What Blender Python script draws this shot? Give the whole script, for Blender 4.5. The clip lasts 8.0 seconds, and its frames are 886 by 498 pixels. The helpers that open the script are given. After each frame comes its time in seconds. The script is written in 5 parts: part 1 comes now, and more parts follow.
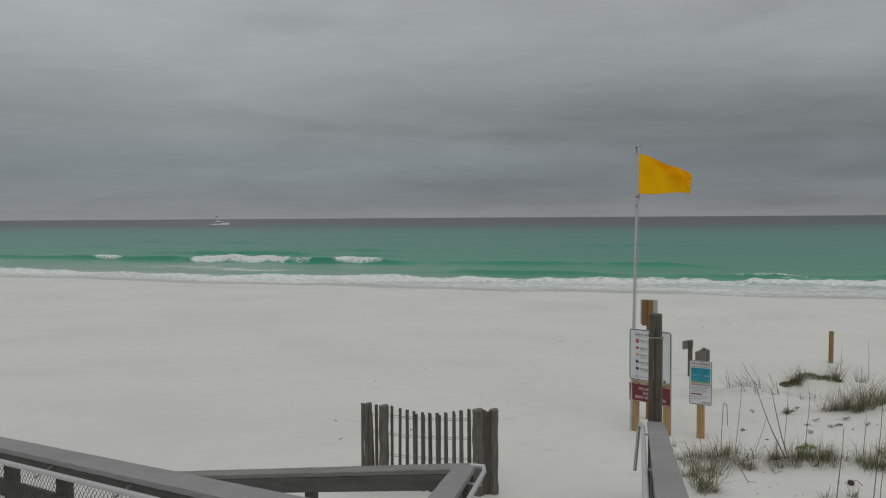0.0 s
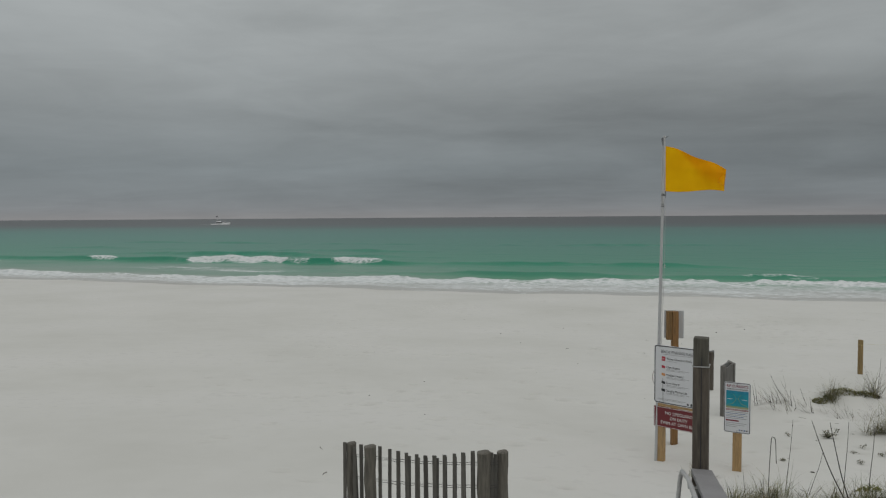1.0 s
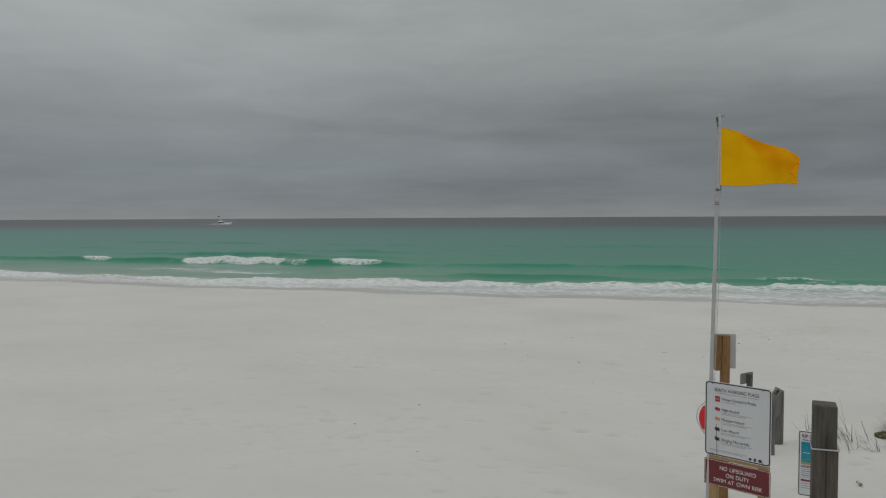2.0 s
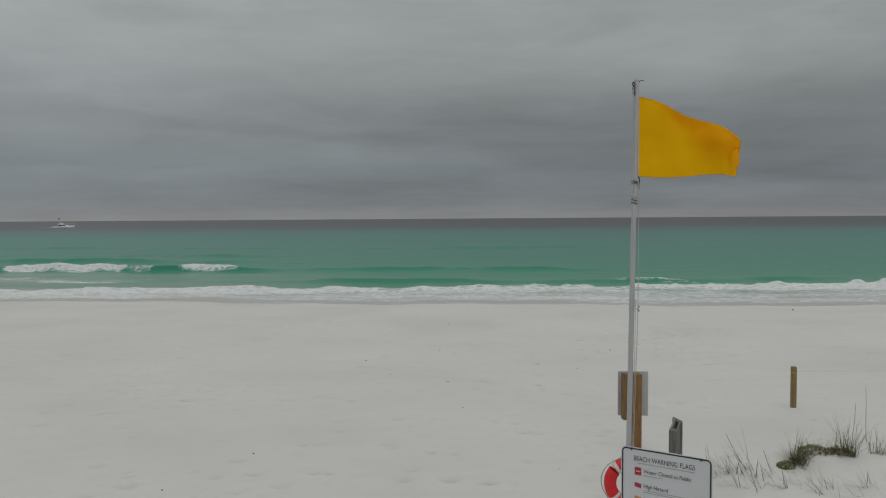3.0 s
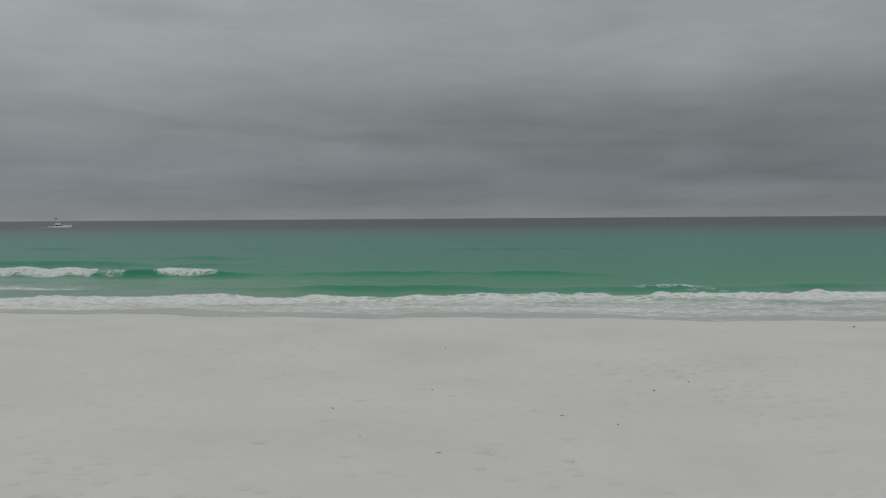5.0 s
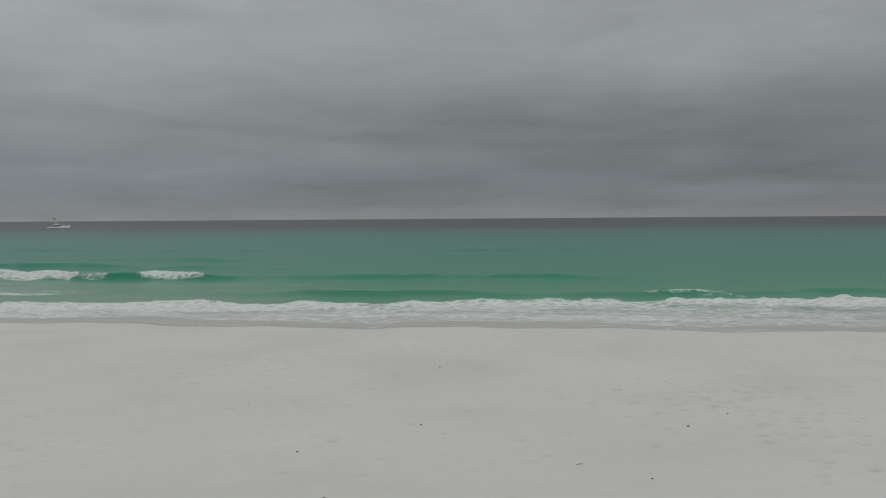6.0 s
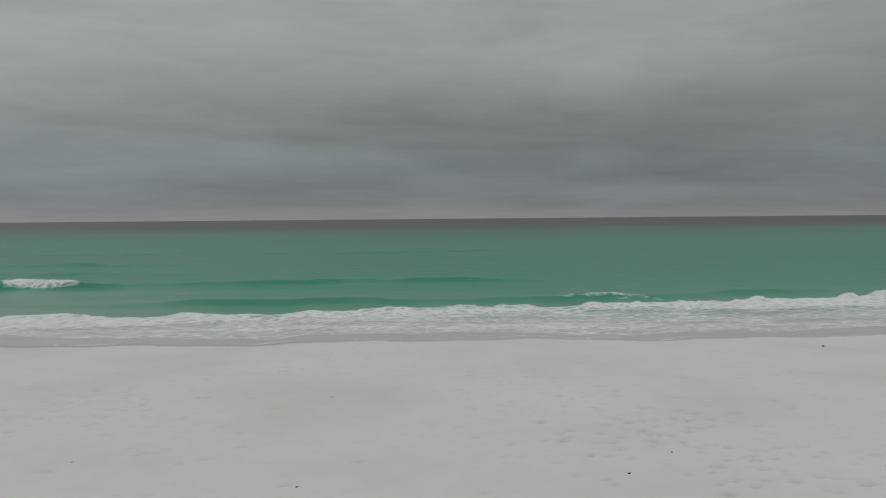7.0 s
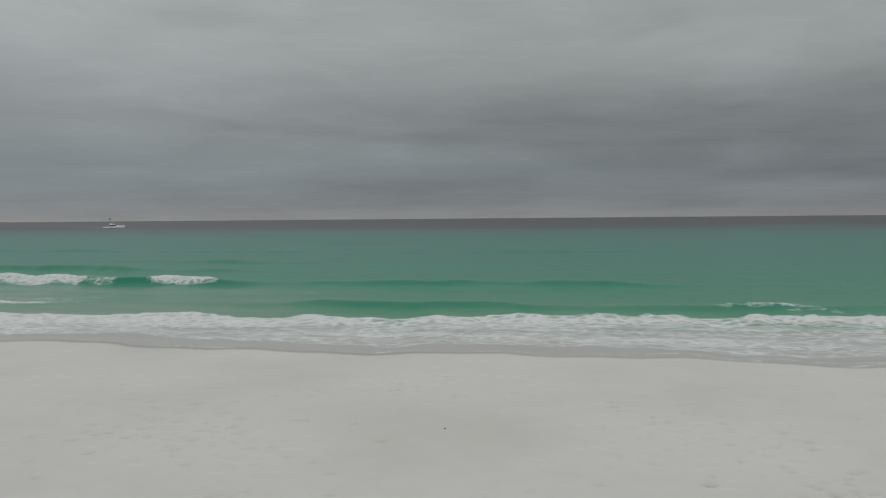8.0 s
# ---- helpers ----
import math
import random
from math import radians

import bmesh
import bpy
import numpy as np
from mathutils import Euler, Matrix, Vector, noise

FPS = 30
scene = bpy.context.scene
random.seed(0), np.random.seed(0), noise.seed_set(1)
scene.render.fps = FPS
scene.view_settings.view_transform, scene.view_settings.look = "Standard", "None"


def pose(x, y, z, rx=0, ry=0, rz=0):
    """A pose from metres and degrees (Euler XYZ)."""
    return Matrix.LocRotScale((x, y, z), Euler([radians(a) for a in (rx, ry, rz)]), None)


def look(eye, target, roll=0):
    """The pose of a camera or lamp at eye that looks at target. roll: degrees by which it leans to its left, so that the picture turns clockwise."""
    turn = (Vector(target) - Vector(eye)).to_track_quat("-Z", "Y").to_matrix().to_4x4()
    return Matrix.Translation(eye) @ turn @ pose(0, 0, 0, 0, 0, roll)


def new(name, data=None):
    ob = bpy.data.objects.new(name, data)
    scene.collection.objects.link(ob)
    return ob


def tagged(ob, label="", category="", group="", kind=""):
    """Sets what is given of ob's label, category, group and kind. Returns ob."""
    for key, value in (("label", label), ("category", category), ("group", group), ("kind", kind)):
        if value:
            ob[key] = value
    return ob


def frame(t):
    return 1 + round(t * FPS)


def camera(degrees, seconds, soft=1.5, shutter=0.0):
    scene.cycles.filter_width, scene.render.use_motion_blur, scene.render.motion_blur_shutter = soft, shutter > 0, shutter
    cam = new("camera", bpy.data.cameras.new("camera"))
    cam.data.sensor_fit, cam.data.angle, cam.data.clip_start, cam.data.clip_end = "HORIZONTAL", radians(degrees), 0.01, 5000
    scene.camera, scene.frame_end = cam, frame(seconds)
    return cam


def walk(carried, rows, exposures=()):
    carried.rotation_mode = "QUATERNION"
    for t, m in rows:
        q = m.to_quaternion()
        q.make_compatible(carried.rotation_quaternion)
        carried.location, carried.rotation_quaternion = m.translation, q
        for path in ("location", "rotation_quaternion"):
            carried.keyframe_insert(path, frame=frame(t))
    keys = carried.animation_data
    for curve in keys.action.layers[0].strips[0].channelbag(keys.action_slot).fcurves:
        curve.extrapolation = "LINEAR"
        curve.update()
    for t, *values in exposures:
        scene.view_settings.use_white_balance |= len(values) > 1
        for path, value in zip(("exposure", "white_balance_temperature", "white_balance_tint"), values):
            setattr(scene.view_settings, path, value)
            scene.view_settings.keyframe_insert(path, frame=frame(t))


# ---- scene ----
cam = camera(65.0, 8.0, soft=1.2)
PATH = [
    (0.0, pose(-0.279, -11.348, 3.270, 87.38, 0.36, 10.64)),
    (0.5, pose(-0.364, -10.898, 3.285, 87.37, 0.40, 10.68)),
    (1.0, pose(-0.486, -10.120, 3.289, 87.35, 0.40, 10.72)),
    (1.2, pose(-0.534, -9.768, 3.287, 87.34, 0.39, 10.75)),
    (2.3, pose(-0.840, -7.532, 3.295, 87.40, 0.27, 10.94)),
    (2.4, pose(-0.863, -7.299, 3.297, 87.42, 0.35, 9.83)),
    (2.5, pose(-0.876, -7.062, 3.299, 87.40, 0.53, 4.66)),
    (2.6, pose(-0.867, -6.823, 3.299, 87.44, 0.47, 0.93)),
    (2.7, pose(-0.843, -6.584, 3.300, 87.42, 0.35, -0.39)),
    (2.8, pose(-0.817, -6.342, 3.301, 87.41, 0.34, -0.19)),
    (2.9, pose(-0.796, -6.097, 3.302, 87.42, 0.35, -0.09)),
    (3.0, pose(-0.775, -5.850, 3.303, 87.45, 0.39, 0.01)),
    (3.5, pose(-0.717, -4.596, 3.304, 87.45, 0.37, 0.02)),
    (4.0, pose(-0.678, -3.345, 3.309, 87.44, 0.36, 0.00)),
    (4.5, pose(-0.636, -2.027, 3.308, 87.43, 0.36, 0.00)),
    (4.7, pose(-0.617, -1.482, 3.308, 87.44, 0.37, 0.04)),
    (5.8, pose(-0.425, 1.682, 3.308, 87.45, 0.39, 0.13)),
    (6.0, pose(-0.376, 2.268, 3.308, 87.46, 0.40, 0.17)),
    (6.2, pose(-0.296, 2.860, 3.309, 87.44, 0.43, 0.34)),
    (6.3, pose(-0.234, 3.165, 3.309, 87.44, 0.63, -1.80)),
    (6.4, pose(-0.178, 3.477, 3.310, 87.49, 0.57, -6.04)),
    (6.5, pose(-0.124, 3.790, 3.311, 87.47, 0.48, -6.76)),
    (7.0, pose(0.117, 5.346, 3.309, 87.46, 0.50, -7.01)),
    (7.5, pose(0.328, 6.829, 3.302, 87.46, 0.49, -7.17)),
    (7.7, pose(0.388, 7.398, 3.300, 87.47, 0.49, -7.21)),
    (7.8, pose(0.414, 7.679, 3.300, 87.44, 0.43, -3.76)),
    (7.9, pose(0.438, 7.959, 3.299, 87.45, 0.40, 0.25)),
    (8.0, pose(0.459, 8.239, 3.299, 87.45, 0.48, 4.17)),
]
walk(cam, PATH, [(0.0, -0.01), (0.5, -0.04), (1.2, -0.06), (2.5, -0.09), (4.7, -0.09), (6.5, -0.06), (7.6, -0.01), (8.0, 0.0)])

# ---- light ----
world = bpy.data.worlds.new("overcast_sky")
scene.world = world
world.use_nodes = True
SUN_EL, SUN_ROT = radians(48), radians(150)


def node(tree, kind, **values):
    n = tree.nodes.new(kind)
    for k, v in values.items():
        n.inputs[int(k[1:]) if k[0] == "i" and k[1:].isdigit() else k.replace("_", " ")].default_value = v
    return n


def math_node(tree, op, a, b=None, c=None, clamp=False):
    n = tree.nodes.new("ShaderNodeMath")
    n.operation, n.use_clamp = op, clamp
    for i, v in enumerate((a, b, c)):
        if v is None:
            continue
        if isinstance(v, (int, float)):
            n.inputs[i].default_value = v
        else:
            tree.links.new(v, n.inputs[i])
    return n.outputs[0]


def ramp(tree, fac, stops, smooth=False):
    n = tree.nodes.new("ShaderNodeValToRGB")
    n.color_ramp.interpolation = "EASE" if smooth else "LINEAR"
    els = n.color_ramp.elements
    while len(els) < len(stops):
        els.new(0.5)
    for e, (p, col) in zip(els, stops):
        e.position = p
        e.color = (*col, 1) if len(col) == 3 else col
    tree.links.new(fac, n.inputs[0])
    return n.outputs[0]


def mix_rgb(tree, kind, fac, a, b):
    n = tree.nodes.new("ShaderNodeMix")
    n.data_type, n.blend_type = "RGBA", kind
    for v, i in ((fac, 0), (a, 6), (b, 7)):
        if isinstance(v, (int, float)):
            n.inputs[i].default_value = v
        elif isinstance(v, tuple):
            n.inputs[i].default_value = (*v, 1)
        else:
            tree.links.new(v, n.inputs[i])
    return n.outputs[2]


# cloud masses over the sea: bearing, height, half width, half height (degrees), lighter or darker
BANKS = ((-28, 9.5, 17, 9.0, 0.20), (-23.9, 7.6, 7, 0.7, -0.11), (-16, 6.9, 7, 0.6, -0.12), (-5.5, 6.3, 6.5, 0.7, -0.10), (-25, 3.5, 9, 0.6, 0.06),
         (-21, 1.9, 10, 1.0, -0.07), (3, 8.0, 10, 1.1, -0.11), (12, 6.5, 14, 2.0, -0.08), (-5, 4.4, 8, 0.9, 0.11), (-5, 2.6, 10, 0.6, -0.10),
         (8.6, 3.9, 6, 0.7, -0.07), (7, 12.5, 11, 2.6, 0.08), (18.5, 8.2, 4, 0.6, -0.08), (26, 6.5, 9, 2.6, -0.10), (29, 3.3, 9, 0.7, -0.10),
         (27, 1.9, 9, 0.5, 0.09), (23, 13, 11, 2.6, 0.13), (-3, 0.4, 14, 0.7, 0.10), (-40, 18, 13, 9, 0.14))


def build_sky():
    t = world.node_tree
    t.nodes.clear()
    L = t.links.new
    out = t.nodes.new("ShaderNodeOutputWorld")
    bg = t.nodes.new("ShaderNodeBackground")
    co = t.nodes.new("ShaderNodeTexCoord")
    sep = t.nodes.new("ShaderNodeSeparateXYZ")
    L(co.outputs["Generated"], sep.inputs[0])
    x, y, z = sep.outputs
    up = math_node(t, "MAXIMUM", z, 0.0)
    flat = math_node(t, "ADD", up, 0.10)
    u = math_node(t, "DIVIDE", x, flat)
    v = math_node(t, "DIVIDE", y, flat)
    comb = t.nodes.new("ShaderNodeCombineXYZ")
    L(u, comb.inputs[0]), L(v, comb.inputs[1])

    def cloud(sx, sy, scale, detail, seed, dist=0.0):
        m = t.nodes.new("ShaderNodeMapping")
        m.inputs["Scale"].default_value = (sx, sy, 1)
        m.inputs["Location"].default_value = (seed, seed * 0.7, seed * 0.3)
        L(comb.outputs[0], m.inputs[0])
        n = t.nodes.new("ShaderNodeTexNoise")
        n.inputs["Scale"].default_value, n.inputs["Detail"].default_value = scale, detail
        n.inputs["Roughness"].default_value, n.inputs["Distortion"].default_value = 0.55, dist
        L(m.outputs[0], n.inputs["Vector"])
        return n.outputs["Fac"]

    big = cloud(0.6, 1.0, 0.55, 3, 3.1, 0.6)
    streak = cloud(0.5, 1.0, 1.1, 5, 8.4, 0.9)
    fine = cloud(0.7, 1.0, 5.0, 5, 1.7, 0.4)
    base = ramp(t, up, [(0.0, (0.220, 0.220, 0.224)), (0.005, (0.206, 0.211, 0.218)), (0.009, (0.198, 0.207, 0.216)), (0.014, (0.190, 0.203, 0.214)), (0.03, (0.178, 0.197, 0.209)),
                        (0.065, (0.178, 0.199, 0.210)), (0.12, (0.199, 0.217, 0.223)), (0.17, (0.230, 0.247, 0.250)),
                        (0.24, (0.284, 0.302, 0.304)), (0.33, (0.326, 0.346, 0.346)), (0.6, (0.50, 0.515, 0.513)),
                        (1.0, (0.73, 0.74, 0.73))])

    # ragged edges: the directions are stirred before the cloud masses are laid out
    flow = t.nodes.new("ShaderNodeMapping")
    flow.inputs["Scale"].default_value = (2.6, 2.6, 11.0)
    L(co.outputs["Generated"], flow.inputs[0])
    stir = node(t, "ShaderNodeTexNoise", Scale=1.3, Detail=6.0, Roughness=0.62)
    L(flow.outputs[0], stir.inputs["Vector"])
    push = t.nodes.new("ShaderNodeSeparateColor")
    L(stir.outputs["Color"], push.inputs[0])
    xs = math_node(t, "ADD", x, math_node(t, "MULTIPLY", math_node(t, "SUBTRACT", push.outputs[0], 0.5), 0.34))
    zs = math_node(t, "ADD", z, math_node(t, "MULTIPLY", math_node(t, "MULTIPLY", math_node(t, "SUBTRACT", push.outputs[1], 0.5), 0.075), math_node(t, "MULTIPLY", up, 9.0, clamp=True)))

    def bank(az, el, wide, high, weight):
        """A soft mass of cloud about a bearing and a height, in degrees."""
        a = math_node(t, "DIVIDE", math_node(t, "SUBTRACT", xs, math.sin(radians(az))), math.sin(radians(wide)))
        b = math_node(t, "DIVIDE", math_node(t, "SUBTRACT", zs, math.sin(radians(el))), math.sin(radians(high)))
        q = math_node(t, "ADD", math_node(t, "MULTIPLY", a, a), math_node(t, "MULTIPLY", b, b))
        return math_node(t, "MULTIPLY", math_node(t, "POWER", 2.718, math_node(t, "MULTIPLY", q, -1.0)), weight)

    side = math_node(t, "MULTIPLY", x, -0.07)
    for mass in BANKS:
        side = math_node(t, "ADD", side, bank(*mass))
    wisp = node(t, "ShaderNodeTexNoise", Scale=2.2, Detail=7.0, Roughness=0.58, Distortion=0.5)
    L(flow.outputs[0], wisp.inputs["Vector"])
    w = math_node(t, "MULTIPLY", math_node(t, "SUBTRACT", big, 0.5), 0.22)
    w = math_node(t, "ADD", w, math_node(t, "MULTIPLY", math_node(t, "SUBTRACT", streak, 0.5), 0.22))
    w = math_node(t, "ADD", w, math_node(t, "MULTIPLY", math_node(t, "SUBTRACT", wisp.outputs["Fac"], 0.5), 0.37))
    w = math_node(t, "ADD", w, math_node(t, "MULTIPLY", math_node(t, "SUBTRACT", fine, 0.5), 0.06))
    w = math_node(t, "ADD", w, side)
    w = math_node(t, "ADD", w, 1.01)
    vm = t.nodes.new("ShaderNodeVectorMath")
    vm.operation = "SCALE"
    L(base, vm.inputs[0]), L(w, vm.inputs["Scale"])
    sky = t.nodes.new("ShaderNodeTexSky")
    sky.sky_type, sky.sun_disc = "NISHITA", False
    sky.sun_elevation, sky.sun_rotation = SUN_EL, SUN_ROT
    thin = t.nodes.new("ShaderNodeVectorMath")
    thin.operation = "SCALE"
    L(sky.outputs[0], thin.inputs[0])
    thin.inputs["Scale"].default_value = 0.002
    both = t.nodes.new("ShaderNodeVectorMath")
    L(vm.outputs[0], both.inputs[0]), L(thin.outputs[0], both.inputs[1])
    L(both.outputs[0], bg.inputs[0])
    bg.inputs[1].default_value = 1.0
    L(bg.outputs[0], out.inputs[0])


build_sky()
sun = new("sun", bpy.data.lights.new("sun", "SUN"))
sun.data.energy, sun.data.angle, sun.data.color = 0.4, radians(60), (1.0, 0.97, 0.93)
sun.matrix_basis = look((0, 0, 30), (0 + 30 * math.sin(SUN_ROT) * -0.6, 0 + 30 * math.cos(SUN_ROT) * -0.6, 0))


# ---- materials ----
def material(name, base, rough=0.6, metal=0.0, vary=0.15, scale=6.0, stretch=(1, 1, 1), bump=0.3, bump_scale=40.0,
             dirt=None, dirt_amount=0.0, spec=0.5, per_object=0.0):
    """A surface with two scales of colour variation, fine relief and optional stains."""
    m = bpy.data.materials.new(name)
    m.use_nodes = True
    t = m.node_tree
    L = t.links.new
    b = t.nodes["Principled BSDF"]
    b.inputs["Roughness"].default_value, b.inputs["Metallic"].default_value = rough, metal
    b.inputs["Specular IOR Level"].default_value = spec
    co = t.nodes.new("ShaderNodeTexCoord")
    mp = t.nodes.new("ShaderNodeMapping")
    mp.inputs["Scale"].default_value = stretch
    L(co.outputs["Object"], mp.inputs[0])
    n1 = node(t, "ShaderNodeTexNoise", Scale=scale, Detail=5.0)
    n2 = node(t, "ShaderNodeTexNoise", Scale=bump_scale, Detail=4.0)
    L(mp.outputs[0], n1.inputs["Vector"]), L(mp.outputs[0], n2.inputs["Vector"])
    f = math_node(t, "ADD", math_node(t, "MULTIPLY", n1.outputs["Fac"], 0.6), math_node(t, "MULTIPLY", n2.outputs["Fac"], 0.4))
    lo = tuple(c * (1 - vary) for c in base)
    hi = tuple(min(1, c * (1 + vary)) for c in base)
    col = ramp(t, f, [(0.3, lo), (0.7, hi)])
    if per_object:
        oi = t.nodes.new("ShaderNodeObjectInfo")
        k = math_node(t, "ADD", math_node(t, "MULTIPLY", oi.outputs["Random"], 2 * per_object), 1 - per_object)
        vm = t.nodes.new("ShaderNodeVectorMath")
        vm.operation = "SCALE"
        L(col, vm.inputs[0]), L(k, vm.inputs["Scale"])
        col = vm.outputs[0]
    if dirt:
        n3 = node(t, "ShaderNodeTexNoise", Scale=scale * 0.6, Detail=6.0)
        L(mp.outputs[0], n3.inputs["Vector"])
        k = math_node(t, "MULTIPLY", math_node(t, "SUBTRACT", n3.outputs["Fac"], 0.48, clamp=True), 5 * dirt_amount, clamp=True)
        col = mix_rgb(t, "MIX", k, col, dirt)
    L(col, b.inputs["Base Color"])
    if bump:
        bp = node(t, "ShaderNodeBump", Strength=bump, Distance=0.01)
        L(n2.outputs["Fac"], bp.inputs["Height"])
        L(bp.outputs[0], b.inputs["Normal"])
    return m


def wood(name, base, grain=1.0, **kw):
    return material(name, base, rough=0.8, vary=0.32 * grain, scale=9, stretch=(7, 7, 0.7), bump=0.6, bump_scale=14, **kw)


M_WEATHER = wood("weathered_grey_wood", (0.155, 0.148, 0.135), dirt=(0.055, 0.052, 0.048), dirt_amount=0.5)
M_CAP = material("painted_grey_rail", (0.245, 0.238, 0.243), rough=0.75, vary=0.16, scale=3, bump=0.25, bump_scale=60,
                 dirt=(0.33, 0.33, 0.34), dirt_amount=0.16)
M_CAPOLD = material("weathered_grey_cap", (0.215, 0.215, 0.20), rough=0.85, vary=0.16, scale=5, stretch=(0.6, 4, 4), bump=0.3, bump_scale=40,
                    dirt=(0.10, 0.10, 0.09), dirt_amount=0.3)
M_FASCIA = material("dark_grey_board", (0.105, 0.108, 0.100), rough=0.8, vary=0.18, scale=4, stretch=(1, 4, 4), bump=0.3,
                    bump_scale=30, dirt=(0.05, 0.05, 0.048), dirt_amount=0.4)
M_SLAT = wood("weathered_fence_slat", (0.102, 0.097, 0.086), per_object=0.3)
M_ROUND = wood("old_round_post", (0.145, 0.134, 0.112), dirt=(0.04, 0.038, 0.034), dirt_amount=0.5)
M_PINE = wood("new_pine_post", (0.40, 0.26, 0.12), dirt=(0.30, 0.22, 0.14), dirt_amount=0.4)
M_OLDPINE = wood("yellowed_pine_post", (0.26, 0.18, 0.075), dirt=(0.14, 0.10, 0.05), dirt_amount=0.5)
M_ORANGE = wood("orange_stained_wood", (0.26, 0.14, 0.052), dirt=(0.11, 0.065, 0.03), dirt_amount=0.5)
# orange-brown board with shade mixed into its base colour
M_SHADEDBOARD = wood("shaded_brown_board", (0.22, 0.128, 0.05), dirt=(0.07, 0.045, 0.025), dirt_amount=0.5)
M_DARKWOOD = wood("dark_brown_post", (0.105, 0.088, 0.07), dirt=(0.05, 0.04, 0.035), dirt_amount=0.6)
M_WEATHERDARK = wood("dark_olive_post", (0.092, 0.086, 0.068), dirt=(0.045, 0.043, 0.036), dirt_amount=0.5)
M_PIPE = material("galvanised_pipe", (0.50, 0.50, 0.50), rough=0.5, metal=0.35, vary=0.1, scale=20, bump=0.1)
M_ALU = material("aluminium_pole", (0.47, 0.475, 0.48), rough=0.62, metal=0.1, vary=0.08, scale=8, stretch=(4, 4, 0.5), bump=0.08)
M_STEEL = material("steel_fitting", (0.10, 0.10, 0.105), rough=0.5, metal=0.6, vary=0.2, scale=30, bump=0.1)
M_SHEET = material("white_sign_sheet", (0.66, 0.67, 0.69), rough=0.45, vary=0.04, scale=3, bump=0.04)
M_DULL = material("dull_sign_back", (0.20, 0.205, 0.205), rough=0.6, metal=0.1, vary=0.12, scale=8, bump=0.08)
M_PALE = material("pale_sheet_back", (0.50, 0.51, 0.52), rough=0.5, metal=0.05, vary=0.06, scale=6, bump=0.05)
M_RED = material("maroon_sign", (0.16, 0.022, 0.028), rough=0.5, vary=0.08, scale=4, bump=0.04)
M_INK = material("black_ink", (0.03, 0.03, 0.033), rough=0.5, vary=0.1, bump=0)
M_GREYINK = material("grey_ink", (0.33, 0.33, 0.34), rough=0.5, vary=0.1, bump=0)
M_WHITEINK = material("white_lettering", (0.72, 0.71, 0.69), rough=0.5, vary=0.05, bump=0)
M_MAROON = material("maroon_ink", (0.20, 0.02, 0.035), rough=0.5, vary=0.08, bump=0)
M_DEEPPRINT = material("deep_blue_print", (0.012, 0.24, 0.36), rough=0.45, vary=0.25, scale=14, bump=0)
M_REDINK = material("red_ink", (0.42, 0.03, 0.05), rough=0.5, vary=0.08, bump=0)
M_ORANGEINK = material("orange_ink", (0.64, 0.30, 0.11), rough=0.5, vary=0.08, bump=0)
M_DARKINK = material("dark_flag_ink", (0.035, 0.037, 0.042), rough=0.5, vary=0.1, bump=0)
M_BLUEINK = material("blue_ink", (0.05, 0.12, 0.28), rough=0.5, vary=0.08, bump=0)
M_TURQ = material("turquoise_print", (0.010, 0.28, 0.37), rough=0.45, vary=0.2, scale=7, bump=0)
M_SANDPRINT = material("sand_print", (0.36, 0.36, 0.20), rough=0.5, vary=0.15, scale=20, bump=0)
M_OLIVEPRINT = material("current_print", (0.16, 0.34, 0.22), rough=0.5, vary=0.15, scale=20, bump=0)
M_BUOY = material("red_buoy_skin", (0.74, 0.020, 0.030), rough=0.42, vary=0.1, scale=6, bump=0.08)
M_BAND = material("white_buoy_band", (0.66, 0.64, 0.62), rough=0.55, vary=0.08, scale=12, bump=0.1)
M_ROPE = material("white_rope", (0.45, 0.45, 0.44), rough=0.9, vary=0.15, scale=60, bump=0.5, bump_scale=200)
M_WIRE = material("fence_wire", (0.075, 0.073, 0.07), rough=0.5, metal=0.6, vary=0.2, bump=0)
M_HULL = material("white_gelcoat", (0.88, 0.88, 0.88), rough=0.3, vary=0.03, scale=0.5, bump=0)
M_DARKGLASS = material("tinted_glass", (0.02, 0.022, 0.026), rough=0.5, vary=0.05, bump=0)
M_YELLOWCORD = material("yellow_cord", (0.52, 0.47, 0.22), rough=0.8)
M_WEED = material("dry_seaweed", (0.06, 0.052, 0.04), rough=0.9, vary=0.3, scale=30, bump=0.4)


def foliage(name, lo, hi, dry):
    m = bpy.data.materials.new(name)
    m.use_nodes = True
    t = m.node_tree
    b = t.nodes["Principled BSDF"]
    b.inputs["Roughness"].default_value = 0.7
    g = t.nodes.new("ShaderNodeNewGeometry")
    n = node(t, "ShaderNodeTexNoise", Scale=12.0, Detail=3.0)
    col = ramp(t, g.outputs["Random Per Island"], [(0.0, lo), (0.55, hi), (0.75, dry), (1.0, tuple(c * 1.25 for c in dry))])
    col = mix_rgb(t, "MULTIPLY", 0.35, col, n.outputs["Color"])
    t.links.new(col, b.inputs["Base Color"])
    return m


